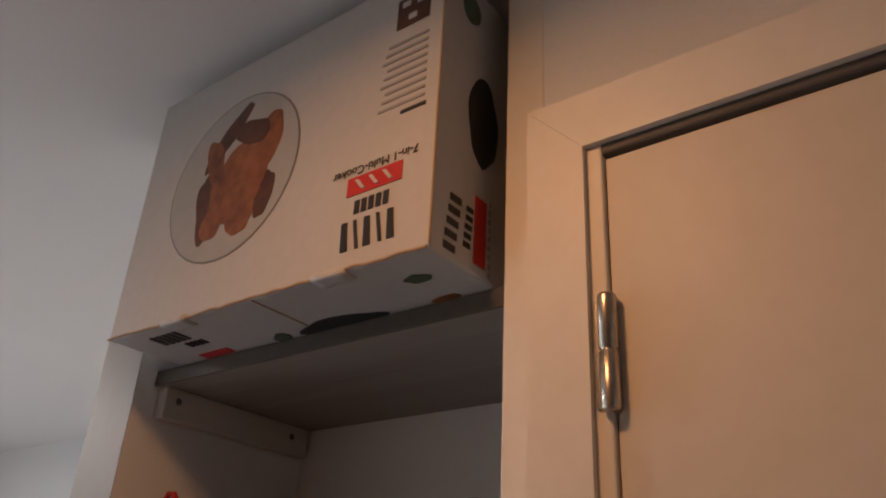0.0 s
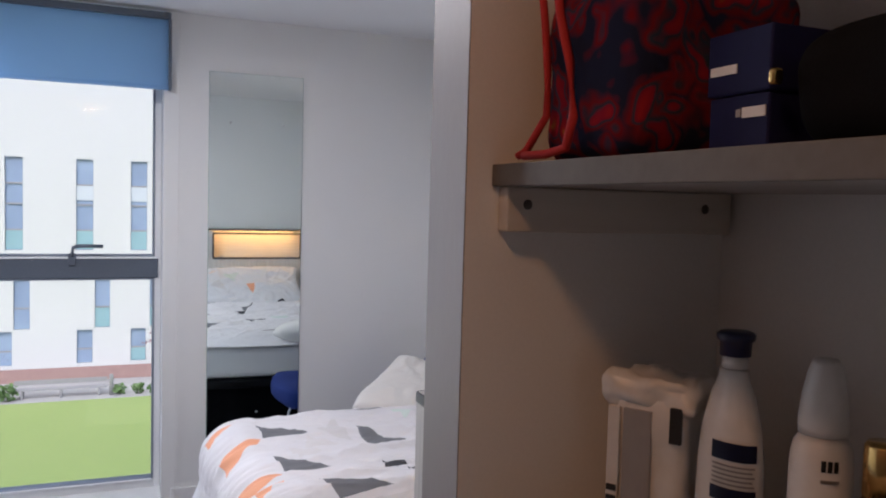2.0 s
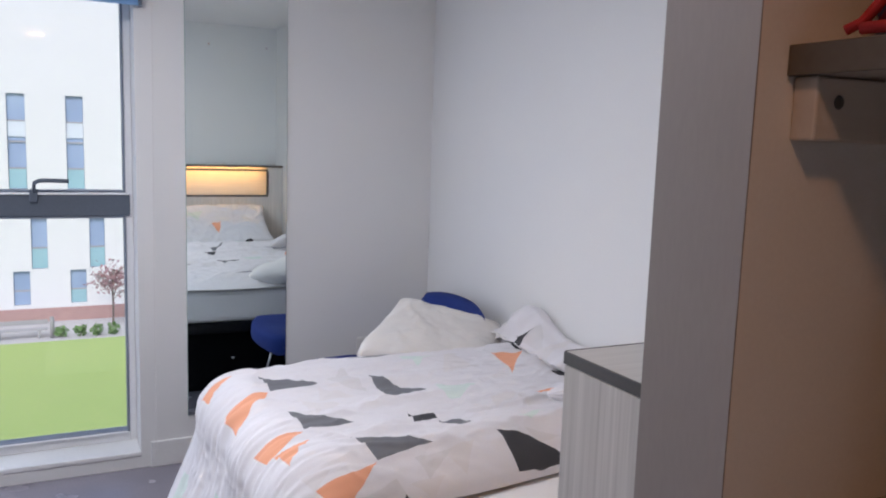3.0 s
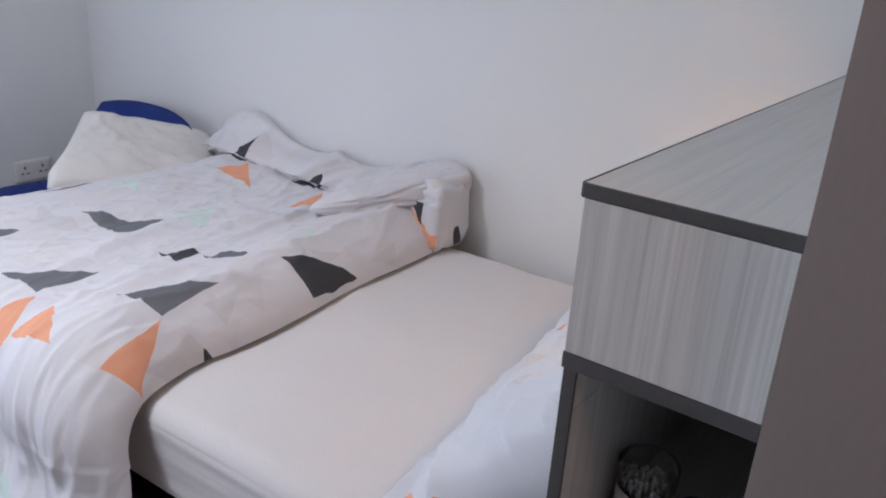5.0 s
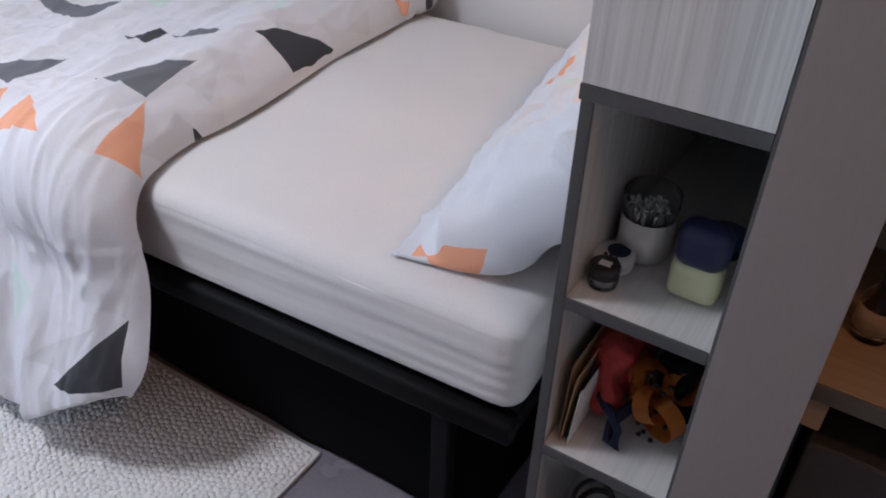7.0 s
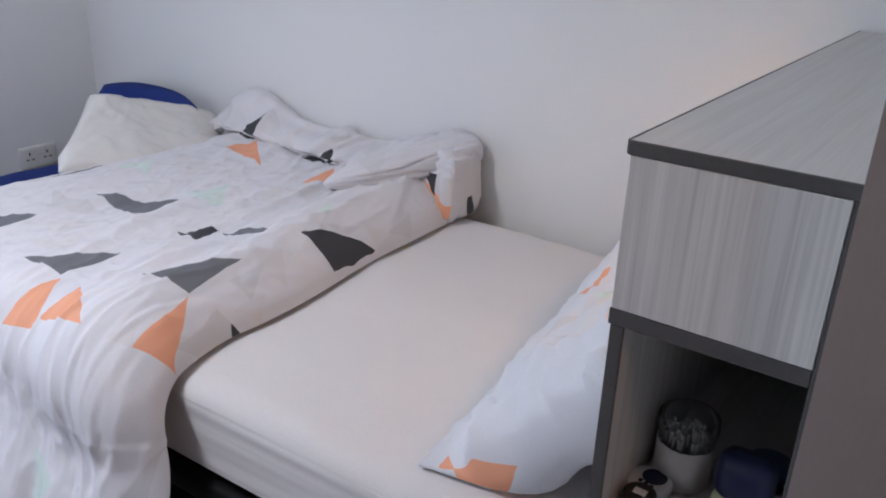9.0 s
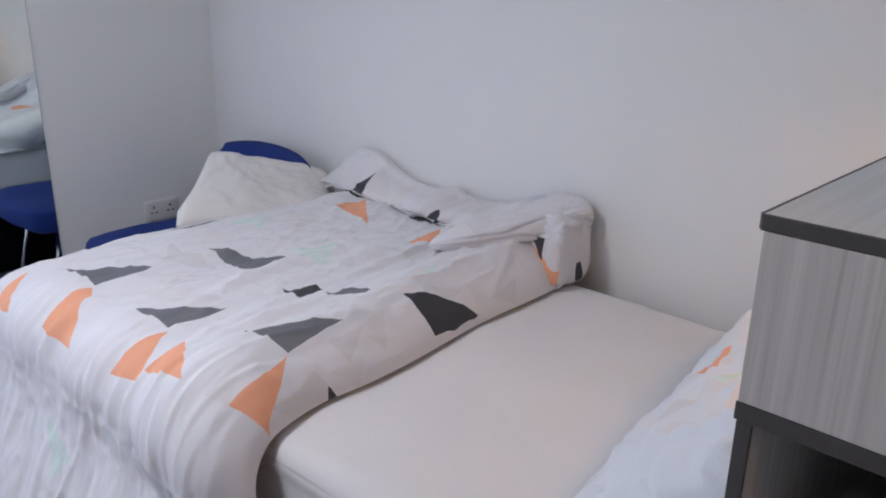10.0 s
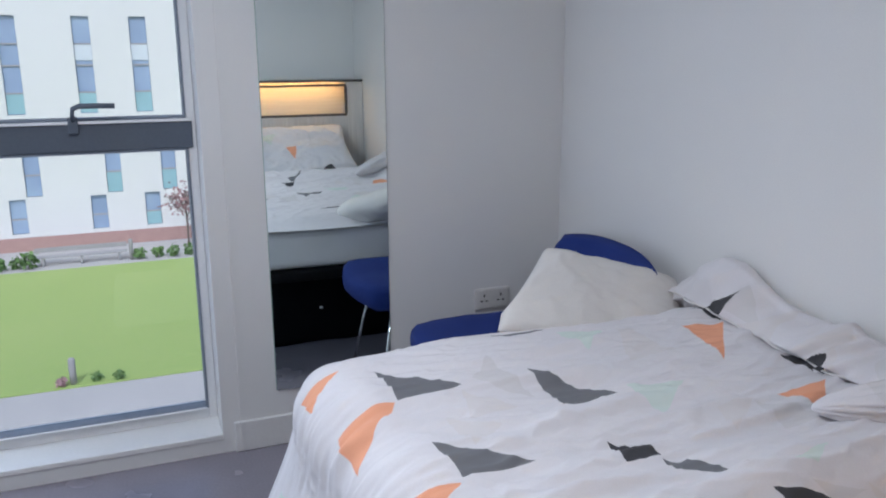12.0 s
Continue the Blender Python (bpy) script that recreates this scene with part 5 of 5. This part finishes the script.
def hem_mesh(n=150, m=40):
    """The quilt's edge turned up against the wall: a soft ridge from the far end to the tucked corner; uv 'cloth' runs along and up it."""
    bm = bmesh.new()
    uvl = bm.loops.layers.uv.new("cloth")
    rows, uvs = [], []
    for i in range(n + 1):
        f = i / n
        y = -0.845 - 1.145 * f
        crest = 0.795 + 0.078 * math.exp(-((y + 1.08) / 0.14) ** 2) + 0.085 * smoothstep(-1.62, -1.97, y) + 0.022 * math.exp(-((y + 1.495) / 0.03) ** 2)
        crest = 0.715 + (crest - 0.715) * math.sqrt(smoothstep(0.0, 0.13, f)) - 0.05 * smoothstep(0.97, 1.0, f)
        crest += 0.006 * noise.noise(Vector((y * 30, 0, 1)))
        low = 0.25 + 0.75 * smoothstep(0.0, 0.12, f)
        foot = -0.105 - 0.055 * smoothstep(-0.85, -1.6, y)
        loop = [(-0.012, 0.66), (foot + 0.03, 0.690), (foot + 0.014, 0.68 + 0.048 * low), (foot - 0.006, 0.68 + 0.058 * low), (foot + 0.002, 0.68 + 0.076 * low), (foot * 0.72 - 0.012, 0.62 * crest + 0.38 * (0.68 + 0.062 * low)), (-0.062, crest - 0.012), (-0.038, crest), (-0.012, crest - 0.02)]
        row, tex = [], []
        for j in range(m):
            t = j / m * len(loop)
            k = int(t)
            p = [Vector((*loop[(k + d) % len(loop)], 0)) for d in (-1, 0, 1, 2)]
            t -= k
            q = 0.5 * (2 * p[1] + (p[2] - p[0]) * t + (2 * p[0] - 5 * p[1] + 4 * p[2] - p[3]) * t * t + (3 * p[1] - p[0] - 3 * p[2] + p[3]) * t ** 3)
            free = smoothstep(-0.012, -0.05, q.x)
            bunch = smoothstep(-1.40, -1.55, y)
            d = 0.008 * noise.noise(Vector((y * 9, q.y * 14, 3))) + (0.003 + 0.008 * bunch) * noise.noise(Vector((y * 26 + 30 * q.y, q.y * 8, 6))) + 0.007 * crease(y * 7, q.y * 9 + y * 5, 2.0) + 0.010 * bunch * crease(y * 16 + q.y * 25, q.y * 6, 5.0)
            row.append(bm.verts.new((min(-0.006, q.x - d * 1.6 * free), y, q.y + d * free)))
            tex.append((y, q.y - 0.70))
        rows.append(row)
        uvs.append(tex)
    for i in range(n):
        for j in range(m):
            h = (j + 1) % m
            face = bm.faces.new((rows[i][j], rows[i + 1][j], rows[i + 1][h], rows[i][h]))
            face.smooth = True
            for lp, (a, c) in zip(face.loops, ((i, j), (i + 1, j), (i + 1, h), (i, h))):
                lp[uvl].uv = uvs[a][c]
    bm.faces.new(rows[0][::-1])
    bm.faces.new(rows[-1])
    return bm


part("piping", moved(tube([(-0.112 - 0.055 * smoothstep(-0.85, -1.6, -0.88 - 0.02 * k) + 0.004 * math.sin(k * 0.7), -0.88 - 0.02 * k, 0.737 + 0.003 * math.sin(k * 0.9)) for k in range(38)], 0.0032, 8), Matrix.Translation((0.6, 1.5, -MZ1))), SHEET, duvet, "white piped edge", True)
part("folded_hem", moved(hem_mesh(), Matrix.Translation((0.6, 1.5, -MZ1))), FOLDPRINT, duvet, "folded-over hem of the duvet")
TUCKPRINT = printed_cloth("tucked_print_cotton", (0.75, 0.735, 0.755), (0.69, 0.675, 0.695), [(BEIGE, ((0.0, -0.15), (0.18, -0.14), (0.1, 0.02))), (STONE, ((-0.15, -0.1), (-0.02, -0.05), (-0.1, 0.08)))])
SIDEPRINT = printed_cloth("side_print_cotton", (0.75, 0.735, 0.755), (0.69, 0.675, 0.695), [(PEACH, ((0.015, 0.15), (0.101, 0.179), (0.097, 0.24))), (DARK, ((0.0, 0.13), (0.05, 0.13), (0.046, 0.165))), (DARK, ((0.09, 0.33), (0.12, 0.30), (0.12, 0.36)))])


def cloth_roll(length, ry, rz, seed, square=0.8, n=90, m=72):
    """Cloth rolled on itself, along x, with creases down its length; uv 'cloth' runs along and round it."""
    bm = bmesh.new()
    uvl = bm.loops.layers.uv.new("cloth")
    rows = []
    for i in range(n + 1):
        u = 2 * i / n - 1
        k = max(0.004, 1 - abs(u) ** (9 if u > 0 else 2.5)) ** (0.22 if u > 0 else 0.6) * (1 - 0.15 * (0.5 - 0.5 * u))
        row = []
        for j in range(m):
            a = 2 * math.pi * j / m
            q = Vector((u * 0.8 + seed, 2.2 * math.cos(a), 2.2 * math.sin(a)))
            r = k * (1 + 0.12 * noise.noise(q) - 0.16 * crease(q.x * 0.9, q.y * 0.7 + 0.6 * u, q.z * 0.7) - 0.07 * crease(q.x * 2.1 + 5, q.y * 1.6 - u, q.z * 1.6) + 0.035 * noise.noise(q * 5))
            c, s = math.cos(a), math.sin(a)
            row.append(bm.verts.new((u * length / 2, ry * r * math.copysign(abs(c) ** square, c), rz * r * math.copysign(abs(s) ** square, s))))
        rows.append(row)
    for i in range(n):
        for j in range(m):
            h = (j + 1) % m
            face = bm.faces.new((rows[i][j], rows[i + 1][j], rows[i + 1][h], rows[i][h]))
            face.smooth = True
            for lp, (a, c) in zip(face.loops, ((i, j), (i + 1, j), (i + 1, j + 1), (i, j + 1))):
                lp[uvl].uv = ((a / n - 0.5) * length, (c / m - 0.25) * math.pi * (ry + rz))
    bm.faces.new(rows[0][::-1])
    bm.faces.new(rows[-1])
    return bm


def between(a, b, roll=0.0):
    """A frame at the middle of a and b whose x runs from a to b."""
    a, b = Vector(a), Vector(b)
    return Matrix.Translation((a + b) / 2) @ (b - a).to_track_quat("X", "Z").to_matrix().to_4x4() @ pose(0, 0, 0, roll, 0, 0)


part("folded_corner", moved(cloth_roll(0.47, 0.062, 0.046, 3.1), dmv @ between((-0.375, -1.745, 0.765), (-0.035, -1.975, 0.835), 10)), TUCKPRINT, duvet, "tucked corner of the duvet")
part("folded_corner", moved(cloth_roll(0.22, 0.092, 0.108, 5.2, 0.55), dmv @ between((-0.105, -1.80, 0.74), (-0.105, -2.02, 0.745))), SIDEPRINT, duvet, "tucked corner of the duvet")

# pillows
CASEPRINT = printed_cloth("printed_pillowcase", (0.74, 0.745, 0.775), (0.68, 0.685, 0.715), [(PEACH, ((-0.39, 0.10), (-0.43, 0.03), (-0.465, 0.11), (-0.445, 0.165), (-0.405, 0.155))), (PEACH, ((-0.37, 0.18), (-0.405, 0.15), (-0.43, 0.20))), ((0.80, 0.66, 0.58), ((-0.272, -0.129), (-0.135, -0.144), (-0.19, -0.164))), (PEACH, ((0.08, 0.02), (0.16, 0.02), (0.12, 0.12))), (BEIGE, ((-0.15, -0.20), (-0.05, -0.06), (-0.12, -0.05))), (MINT, ((-0.1, -0.1), (0.02, -0.14), (-0.02, -0.03))), (DARK, ((0.22, 0.22), (0.34, 0.23), (0.33, 0.20))), (STONE, ((-0.2, 0.0), (-0.12, -0.06), (-0.08, 0.05)))])
pil = thing("pillow", (-0.69, -2.688, MZ1), "white printed pillow leaning against the shelf unit", "pillow")
head = cushion(0.93, 0.46, 0.19, 4, 110, 70, lump=0.012, flatness=0.32, sag=0.0)
for v in head.verts:
    c = v.co
    near = smoothstep(0.18, 0.46, -c.x)
    rim = smoothstep(0.10, 0.23, abs(c.y))
    # creases fanning from the seams, and a flat ear at the lower corner
    c.z += (0.008 * noise.noise(Vector((c.x * 34, c.y * 5, 2))) * rim + 0.018 * crease(c.x * 6 + 1, c.y * 5 + 3 * c.x, 5.0) * (0.4 + near) - 0.010 * crease(c.x * 11, c.y * 13 - 4 * c.x, 8.0) * near) * (1 if c.z > 0 else 0.4)
    ear = near * smoothstep(0.10, 0.23, c.y)
    c.z *= 1 - 0.35 * ear
    c.x += 0.01 * ear
    c.y += 0.02 * ear
# the print wraps round the ends
wrap = head.loops.layers.uv["cloth"]
for f in head.faces:
    for lp in f.loops:
        c = lp.vert.co
        lp[wrap].uv = (c.x + 0.8 * c.z, c.y)
for v in head.verts:
    c = v.co.copy()
    # the far end lies flatter than the near one, and the base slumps on the sheet
    lean = radians(53 - 21 * (c.x + 0.46) / 0.92)
    down, out = c.y + 0.23, c.z
    c.y = 2.688 - 2.925 + down * math.cos(lean) + out * math.sin(lean)
    c.z = 0.280 - down * math.sin(lean) + out * math.cos(lean)
    sunk = max(0.0, 0.035 - c.z)
    c.z += sunk - 0.028 * (1 - math.exp(-sunk / 0.035))
    c.y += 0.3 * sunk
    c.x += 0.062
    c.y = max(c.y, UY1 + 0.012 + 2.688 + 0.004 * noise.noise(c * 9))
    v.co = c
part("pillow_case", head, CASEPRINT, pil)
pil2 = thing("pillow", (-0.40, -0.86, MZ1), "plain ivory pillow propped on the blue chair", "pillow")
ivory = cushion(0.62, 0.385, 0.14, 21, 60, 46, lump=0.007)
for v in ivory.verts:
    if v.co.x < 0:
        v.co.x -= 0.52 * (v.co.x / 0.31) * max(0.0, v.co.y + 0.12)
part("pillow_case", moved(ivory, pose(0.035, 0.0, 0.078, 0, 0, -4) @ pose(0, 0, 0, 32, 8, 0) @ pose(0, 0, 0, 0, 0, -13)), PILLOWCASE, pil2)

# ---- chair ----
chair = thing("lounge_chair", (-0.45, -0.49, 0.0), "royal blue upholstered chair on thin chrome legs", "chair")


def chair_back():
    bm = bmesh.new()
    nu, nv = 28, 18
    grid = {}
    for side in (0, 1):
        for i in range(nu + 1):
            for j in range(nv + 1):
                u, v = 2 * i / nu - 1, j / nv
                half = 0.365 * (1 - 0.10 * v)
                sq = (1 - abs(2 * v - 1) ** 3.2) ** 0.36 if 0 < v < 1 else 0.55
                y = u * half * (0.72 + 0.28 * sq) - 0.07
                z = 0.42 + 0.40 * v - 0.03 * (abs(u) ** 2.6) * v
                x = 0.365 - 0.12 * (1 - v) - 0.07 * abs(u) ** 2.2 * (1 - 0.35 * v)
                th = 0.055 * max(0.0, (1 - u ** 6) * (1 - (2 * v - 1) ** 6)) ** 0.4
                grid[side, i, j] = bm.verts.new((x + (0.5 - side) * th, y, z)) if not (side and (i in (0, nu) or j in (0, nv))) else grid[0, i, j]
        for i in range(nu):
            for j in range(nv):
                ring = [grid[side, i, j], grid[side, i + 1, j], grid[side, i + 1, j + 1], grid[side, i, j + 1]]
                try:
                    f = bm.faces.new(ring if side else ring[::-1])
                    f.smooth = True
                except ValueError:
                    pass
    return bm


part("backrest", chair_back(), BLUEFELT, chair)
seat = soft_box(-0.34, 0.26, -0.30, 0.30, 0.40, 0.505, 0.05, 12, 0.004, 6, 2)
for v in seat.verts:
    r = math.hypot(v.co.x + 0.04, v.co.y)
    if r > 0.30:
        k = 0.30 + (r - 0.30) * 0.45
        v.co.x, v.co.y = -0.04 + (v.co.x + 0.04) * k / r, v.co.y * k / r
    v.co.z -= 0.012 * math.exp(-(r / 0.16) ** 2) if v.co.z > 0.47 else 0
part("seat", seat, BLUEFELT, chair)
for sx, sy in ((-1, -1), (-1, 1), (1, -1), (1, 1)):
    part("leg", tube([(-0.03 + sx * 0.15, sy * 0.16, 0.405), (-0.03 + sx * 0.19, sy * 0.20, 0.2), (-0.03 + sx * 0.225, sy * 0.235, 0.0)], 0.0075, 10), CHROME, chair, "thin chrome leg", True)

# ---- rug ----
rug = thing("bobble_rug", (-1.45, -1.85, 0.0), "off-white bobble textured bath rug", "rug")
RX0, RX1, RY0, RY1 = -1.80, -1.087, -2.395, -1.25
part("backing", moved(box(RX0, RX1, RY0, RY1, 0.0005, 0.012, 0.004), Matrix.Translation((1.45, 1.85, 0))), RUGYARN, rug)
verts, faces = [], []
random.seed(8)
step = 0.0135
for i in range(int((RX1 - RX0 - 0.02) / step)):
    for j in range(int((RY1 - RY0 - 0.02) / step)):
        cx, cy = RX0 + 0.014 + (i + 0.5 * (j % 2)) * step + random.uniform(-0.002, 0.002), RY0 + 0.014 + j * step + random.uniform(-0.002, 0.002)
        rr, hh = random.uniform(0.0062, 0.0080), random.uniform(0.005, 0.009)
        dx, dy = random.uniform(-0.004, 0.004), random.uniform(-0.004, 0.004)
        k0 = len(verts)
        for ring, (rf, zf) in enumerate(((1.0, 0.0), (1.05, 0.45), (0.7, 0.85))):
            for k in range(6):
                a = 2 * math.pi * k / 6 + i
                verts.append((cx + dx * zf + rf * rr * math.cos(a) + 1.45, cy + dy * zf + rf * rr * math.sin(a) + 1.85, 0.010 + hh * zf))
        verts.append((cx + dx + 1.45, cy + dy + 1.85, 0.010 + hh))
        for ring in (0, 1):
            for k in range(6):
                a, b = k0 + 6 * ring + k, k0 + 6 * ring + (k + 1) % 6
                faces.append((a, b, b + 6, a + 6))
        for k in range(6):
            faces.append((k0 + 12 + k, k0 + 12 + (k + 1) % 6, k0 + 18))
me = bpy.data.meshes.new("bobbles")
me.from_pydata(verts, [], faces)
me.materials.append(RUGYARN)
me.polygons.foreach_set("use_smooth", [True] * len(me.polygons))
bob = new("bobbles", me)
bob.parent = rug
tagged(bob, "dense soft chenille bobbles", kind="stuff")

# ---- outside ----
GRASS = material("lawn_green", (0.35, 0.43, 0.14), (0.28, 0.38, 0.11), rough=0.95, grain=3.0, stain=0.15, bump=0.4, depth=0.03)
GROUNDM = material("pale_paving", (0.46, 0.44, 0.43), (0.40, 0.385, 0.375), rough=0.9, grain=4, stain=0.3, bump=0.2)
RENDER = material("white_facade_render", (0.68, 0.68, 0.675), (0.64, 0.64, 0.63), rough=0.85, grain=2, stain=0.2, bump=0.05)
BRICKBASE = material("reddish_plinth", (0.42, 0.27, 0.24), (0.36, 0.23, 0.21), rough=0.85, grain=6)
# the panes' pale blue base colour includes the sky they reflect
FARGLASS = material("far_glass_sky_tint", (0.24, 0.31, 0.45), (0.34, 0.43, 0.58), rough=0.12, grain=0.8, stain=0.35, bump=0)
FARTEAL = material("far_window_teal_panel", (0.26, 0.42, 0.47), (0.32, 0.50, 0.54), rough=0.3, grain=1, stain=0.5, bump=0)
FARWHITE = material("far_window_blind", (0.62, 0.66, 0.70), (0.55, 0.6, 0.65), rough=0.5, grain=1, bump=0)
CONCRETE = material("grey_concrete", (0.36, 0.35, 0.35), rough=0.9, grain=20)
LEAF = material("shrub_green", (0.15, 0.25, 0.08), (0.11, 0.19, 0.06), rough=0.8, grain=8)
PLUM = material("plum_leaf", (0.38, 0.24, 0.25), (0.30, 0.18, 0.19), rough=0.8, grain=8)
BARK = material("grey_bark", (0.16, 0.13, 0.11), rough=0.9, grain=30)
GZ = -9.1
bm = box(-600, 600, 0.31, 900, GZ - 0.5, GZ)
add_box(bm, -600, 600, -300, 0.3099, GZ - 0.5, GZ)
solid("ground", bm, GROUNDM, "pale paved ground round the lawn", "ground", "structure")
solid("lawn", box(-60, 60, 23.9, 40.0, GZ, GZ + 0.05, 0.02), GRASS, "mown green lawn between the buildings", "lawn", "structure")
bld = thing("apartment_building", (0, 45, GZ), "long white building with staggered dark windows", "building")
bv = Matrix.Translation((0, -45, -GZ))
BZT = 11.0
part("plinth", moved(box(-45, 45, 44.9, 57, GZ, GZ + 0.75), bv), BRICKBASE, bld, "reddish brick plinth")

# facade: openings are cut by laying wall strips round them, storey by storey
rows = ((-9.0 + 0.85, -6.25, 0, 0.82), (-6.15, -3.37, 1, 0.80), (-1.75, 3.33, 2, 0.88))
OFFS = {0: (-15.2, -11.9, -7.9, -3.85, -1.02, 2.9, 5.7, 8.6, 12.0, 15.2), 1: (-14.0, -10.8, -7.0, -2.92, 0.0, 3.9, 6.7, 9.6, 13.0, 16.4), 2: (-15.2, -12.4, -10.2, -7.4, -3.88, -1.04, 1.8, 4.64, 7.5, 10.3, 13.2)}
bm = bmesh.new()
edges = sorted({GZ + 0.75, BZT} | {r[0] for r in rows} | {r[1] for r in rows})
for za, zb in zip(edges, edges[1:]):
    hit = [r for r in rows if abs(r[0] - za) < 1e-6]
    if not hit:
        add_box(bm, -45, 45, 45, 57, za, zb)
        continue
    _, _, key, wide = hit[0]
    x = -45.0
    for o in OFFS[key]:
        add_box(bm, x, o, 45, 57, za, zb)
        x = o + wide
    add_box(bm, x, 45, 45, 57, za, zb)
part("wall", moved(bm, bv), RENDER, bld)
part("roof", moved(box(-45.3, 45.3, 44.7, 57.3, BZT, BZT + 0.35), bv), CONCRETE, bld)
random.seed(3)
for za, zb, key, wide in rows:
    for o in OFFS[key]:
        w = part("window", moved(box(o + 0.003, o + wide - 0.003, 45.16, 45.24, za + 0.003, zb - 0.003), bv), FARGLASS, bld)
        tall = zb - za
        cuts = (0.22, 0.5, 0.72) if key >= 2 else (0.42,)
        for c in cuts:
            part("transom", moved(box(o + 0.01, o + wide - 0.01, 45.10, 45.159, za + tall * c - 0.04, za + tall * c + 0.04), bv), CONCRETE, w)
        if key >= 2:
            pick = random.choice((FARTEAL, FARWHITE, FARTEAL))
            part("spandrel", moved(box(o + 0.02, o + wide - 0.02, 45.11, 45.158, za + 0.05, za + tall * 0.22 - 0.05), bv), FARTEAL, w)
            if pick is FARWHITE:
                part("spandrel", moved(box(o + 0.02, o + wide - 0.02, 45.11, 45.158, za + tall * 0.55, za + tall * 0.71), bv), FARWHITE, w)
        else:
            part("spandrel", moved(box(o + 0.02, o + wide - 0.02, 45.11, 45.158, za + 0.04, za + tall * 0.40), bv), random.choice((FARTEAL, FARGLASS)), w)


def bench(x, y):
    ob = thing("garden_bench", (x, y, GZ), "long grey bench beside the path", "bench")
    for k in range(3):
        part("seat_slat", box(-2.2, 2.2, -0.25 + 0.18 * k, -0.11 + 0.18 * k, 0.42, 0.48, 0.01), CONCRETE, ob)
    part("back_slat", box(-2.2, 2.2, 0.30, 0.36, 0.62, 0.86, 0.01), CONCRETE, ob)
    for sx in (-1.8, 0, 1.8):
        part("leg", box(sx - 0.06, sx + 0.06, -0.22, 0.36, 0, 0.419, 0.01), CONCRETE, ob)
    return ob


bench(-4.4, 41.2)


def shrub(x, y, r, mat_, seed, label="small round green shrub on the verge"):
    ob = thing("shrub", (x, y, GZ), label, "shrub", "verge shrubs")
    random.seed(seed)
    bm = bmesh.new()
    for k in range(90):
        d = Vector((random.gauss(0, 1), random.gauss(0, 1), random.gauss(0, 1))).normalized() * r * random.uniform(0.45, 1.0)
        c = Vector((d.x, d.y, r * 0.9 + d.z * 0.9))
        a = Vector((random.gauss(0, 1), random.gauss(0, 1), random.gauss(0, 1))).normalized() * r * 0.3
        b = a.cross(Vector((random.gauss(0, 1), random.gauss(0, 1), 1))).normalized() * r * 0.2
        bm.faces.new([bm.verts.new(c + q) for q in (a, b, -a, -b)])
    tagged(part("foliage", bm, mat_, ob), kind="stuff")
    part("stem", tube([(0, 0, 0), (0, 0, r)], 0.03, 6), BARK, ob)
    return ob


for k, (x, y) in enumerate(((-8.9, 40.9), (-8.1, 40.8), (-7.4, 41.0), (-6.8, 40.8), (-1.6, 40.9), (-0.7, 40.9), (0.1, 40.8), (0.9, 40.9), (-11.0, 40.8), (-12.2, 41.0), (2.6, 40.9))):
    shrub(x, y, 0.36 if k != 3 else 0.5, LEAF, 20 + k)
for k, (x, y) in enumerate(((-4.35, 24.1), (-3.3, 24.2), (-2.6, 24.1))):
    shrub(x, y, 0.20, LEAF if k else PLUM, 50 + k, "low shrub beside the bollard")
for x, y, h in ((-4.0, 24.2, 0.95), (-2.0, 41.0, 1.1), (-9.4, 41.0, 1.1)):
    ob = thing("bollard", (x, y, GZ), "grey concrete bollard by the lawn", "bollard", "bollards")
    part("post", lathe([(0, 0), (0.11, 0), (0.11, h - 0.08), (0.09, h - 0.02), (0, h)], 16), CONCRETE, ob, "", True)
tree = thing("plum_tree", (1.0, 42.6, GZ), "young plum-leaved tree with a thin trunk", "tree")
part("trunk", tube([(0, 0, 0), (0.02, 0.01, 1.0), (0.0, 0.0, 2.2), (0.05, 0, 3.2)], 0.055, 8), BARK, tree, "", True)
random.seed(12)
for k in range(7):
    a, z = k * 0.9, 1.5 + 0.2 * k
    part("limb", tube([(0, 0, z), (0.45 * math.cos(a), 0.45 * math.sin(a), z + 0.4), (0.85 * math.cos(a), 0.85 * math.sin(a), z + 0.65)], 0.025, 6), BARK, tree, "", True)
bm = bmesh.new()
for k in range(420):
    d = Vector((random.gauss(0, 0.5), random.gauss(0, 0.5), random.gauss(0, 0.42)))
    c = Vector((d.x, d.y, 2.6 + d.z))
    a = Vector((random.gauss(0, 1), random.gauss(0, 1), random.gauss(0, 1))).normalized() * 0.11
    b = a.cross(Vector((random.gauss(0, 1), random.gauss(0, 1), 1))).normalized() * 0.07
    bm.faces.new([bm.verts.new(c + q) for q in (a, b, -a, -b)])
tagged(part("crown", bm, PLUM, tree), kind="stuff")
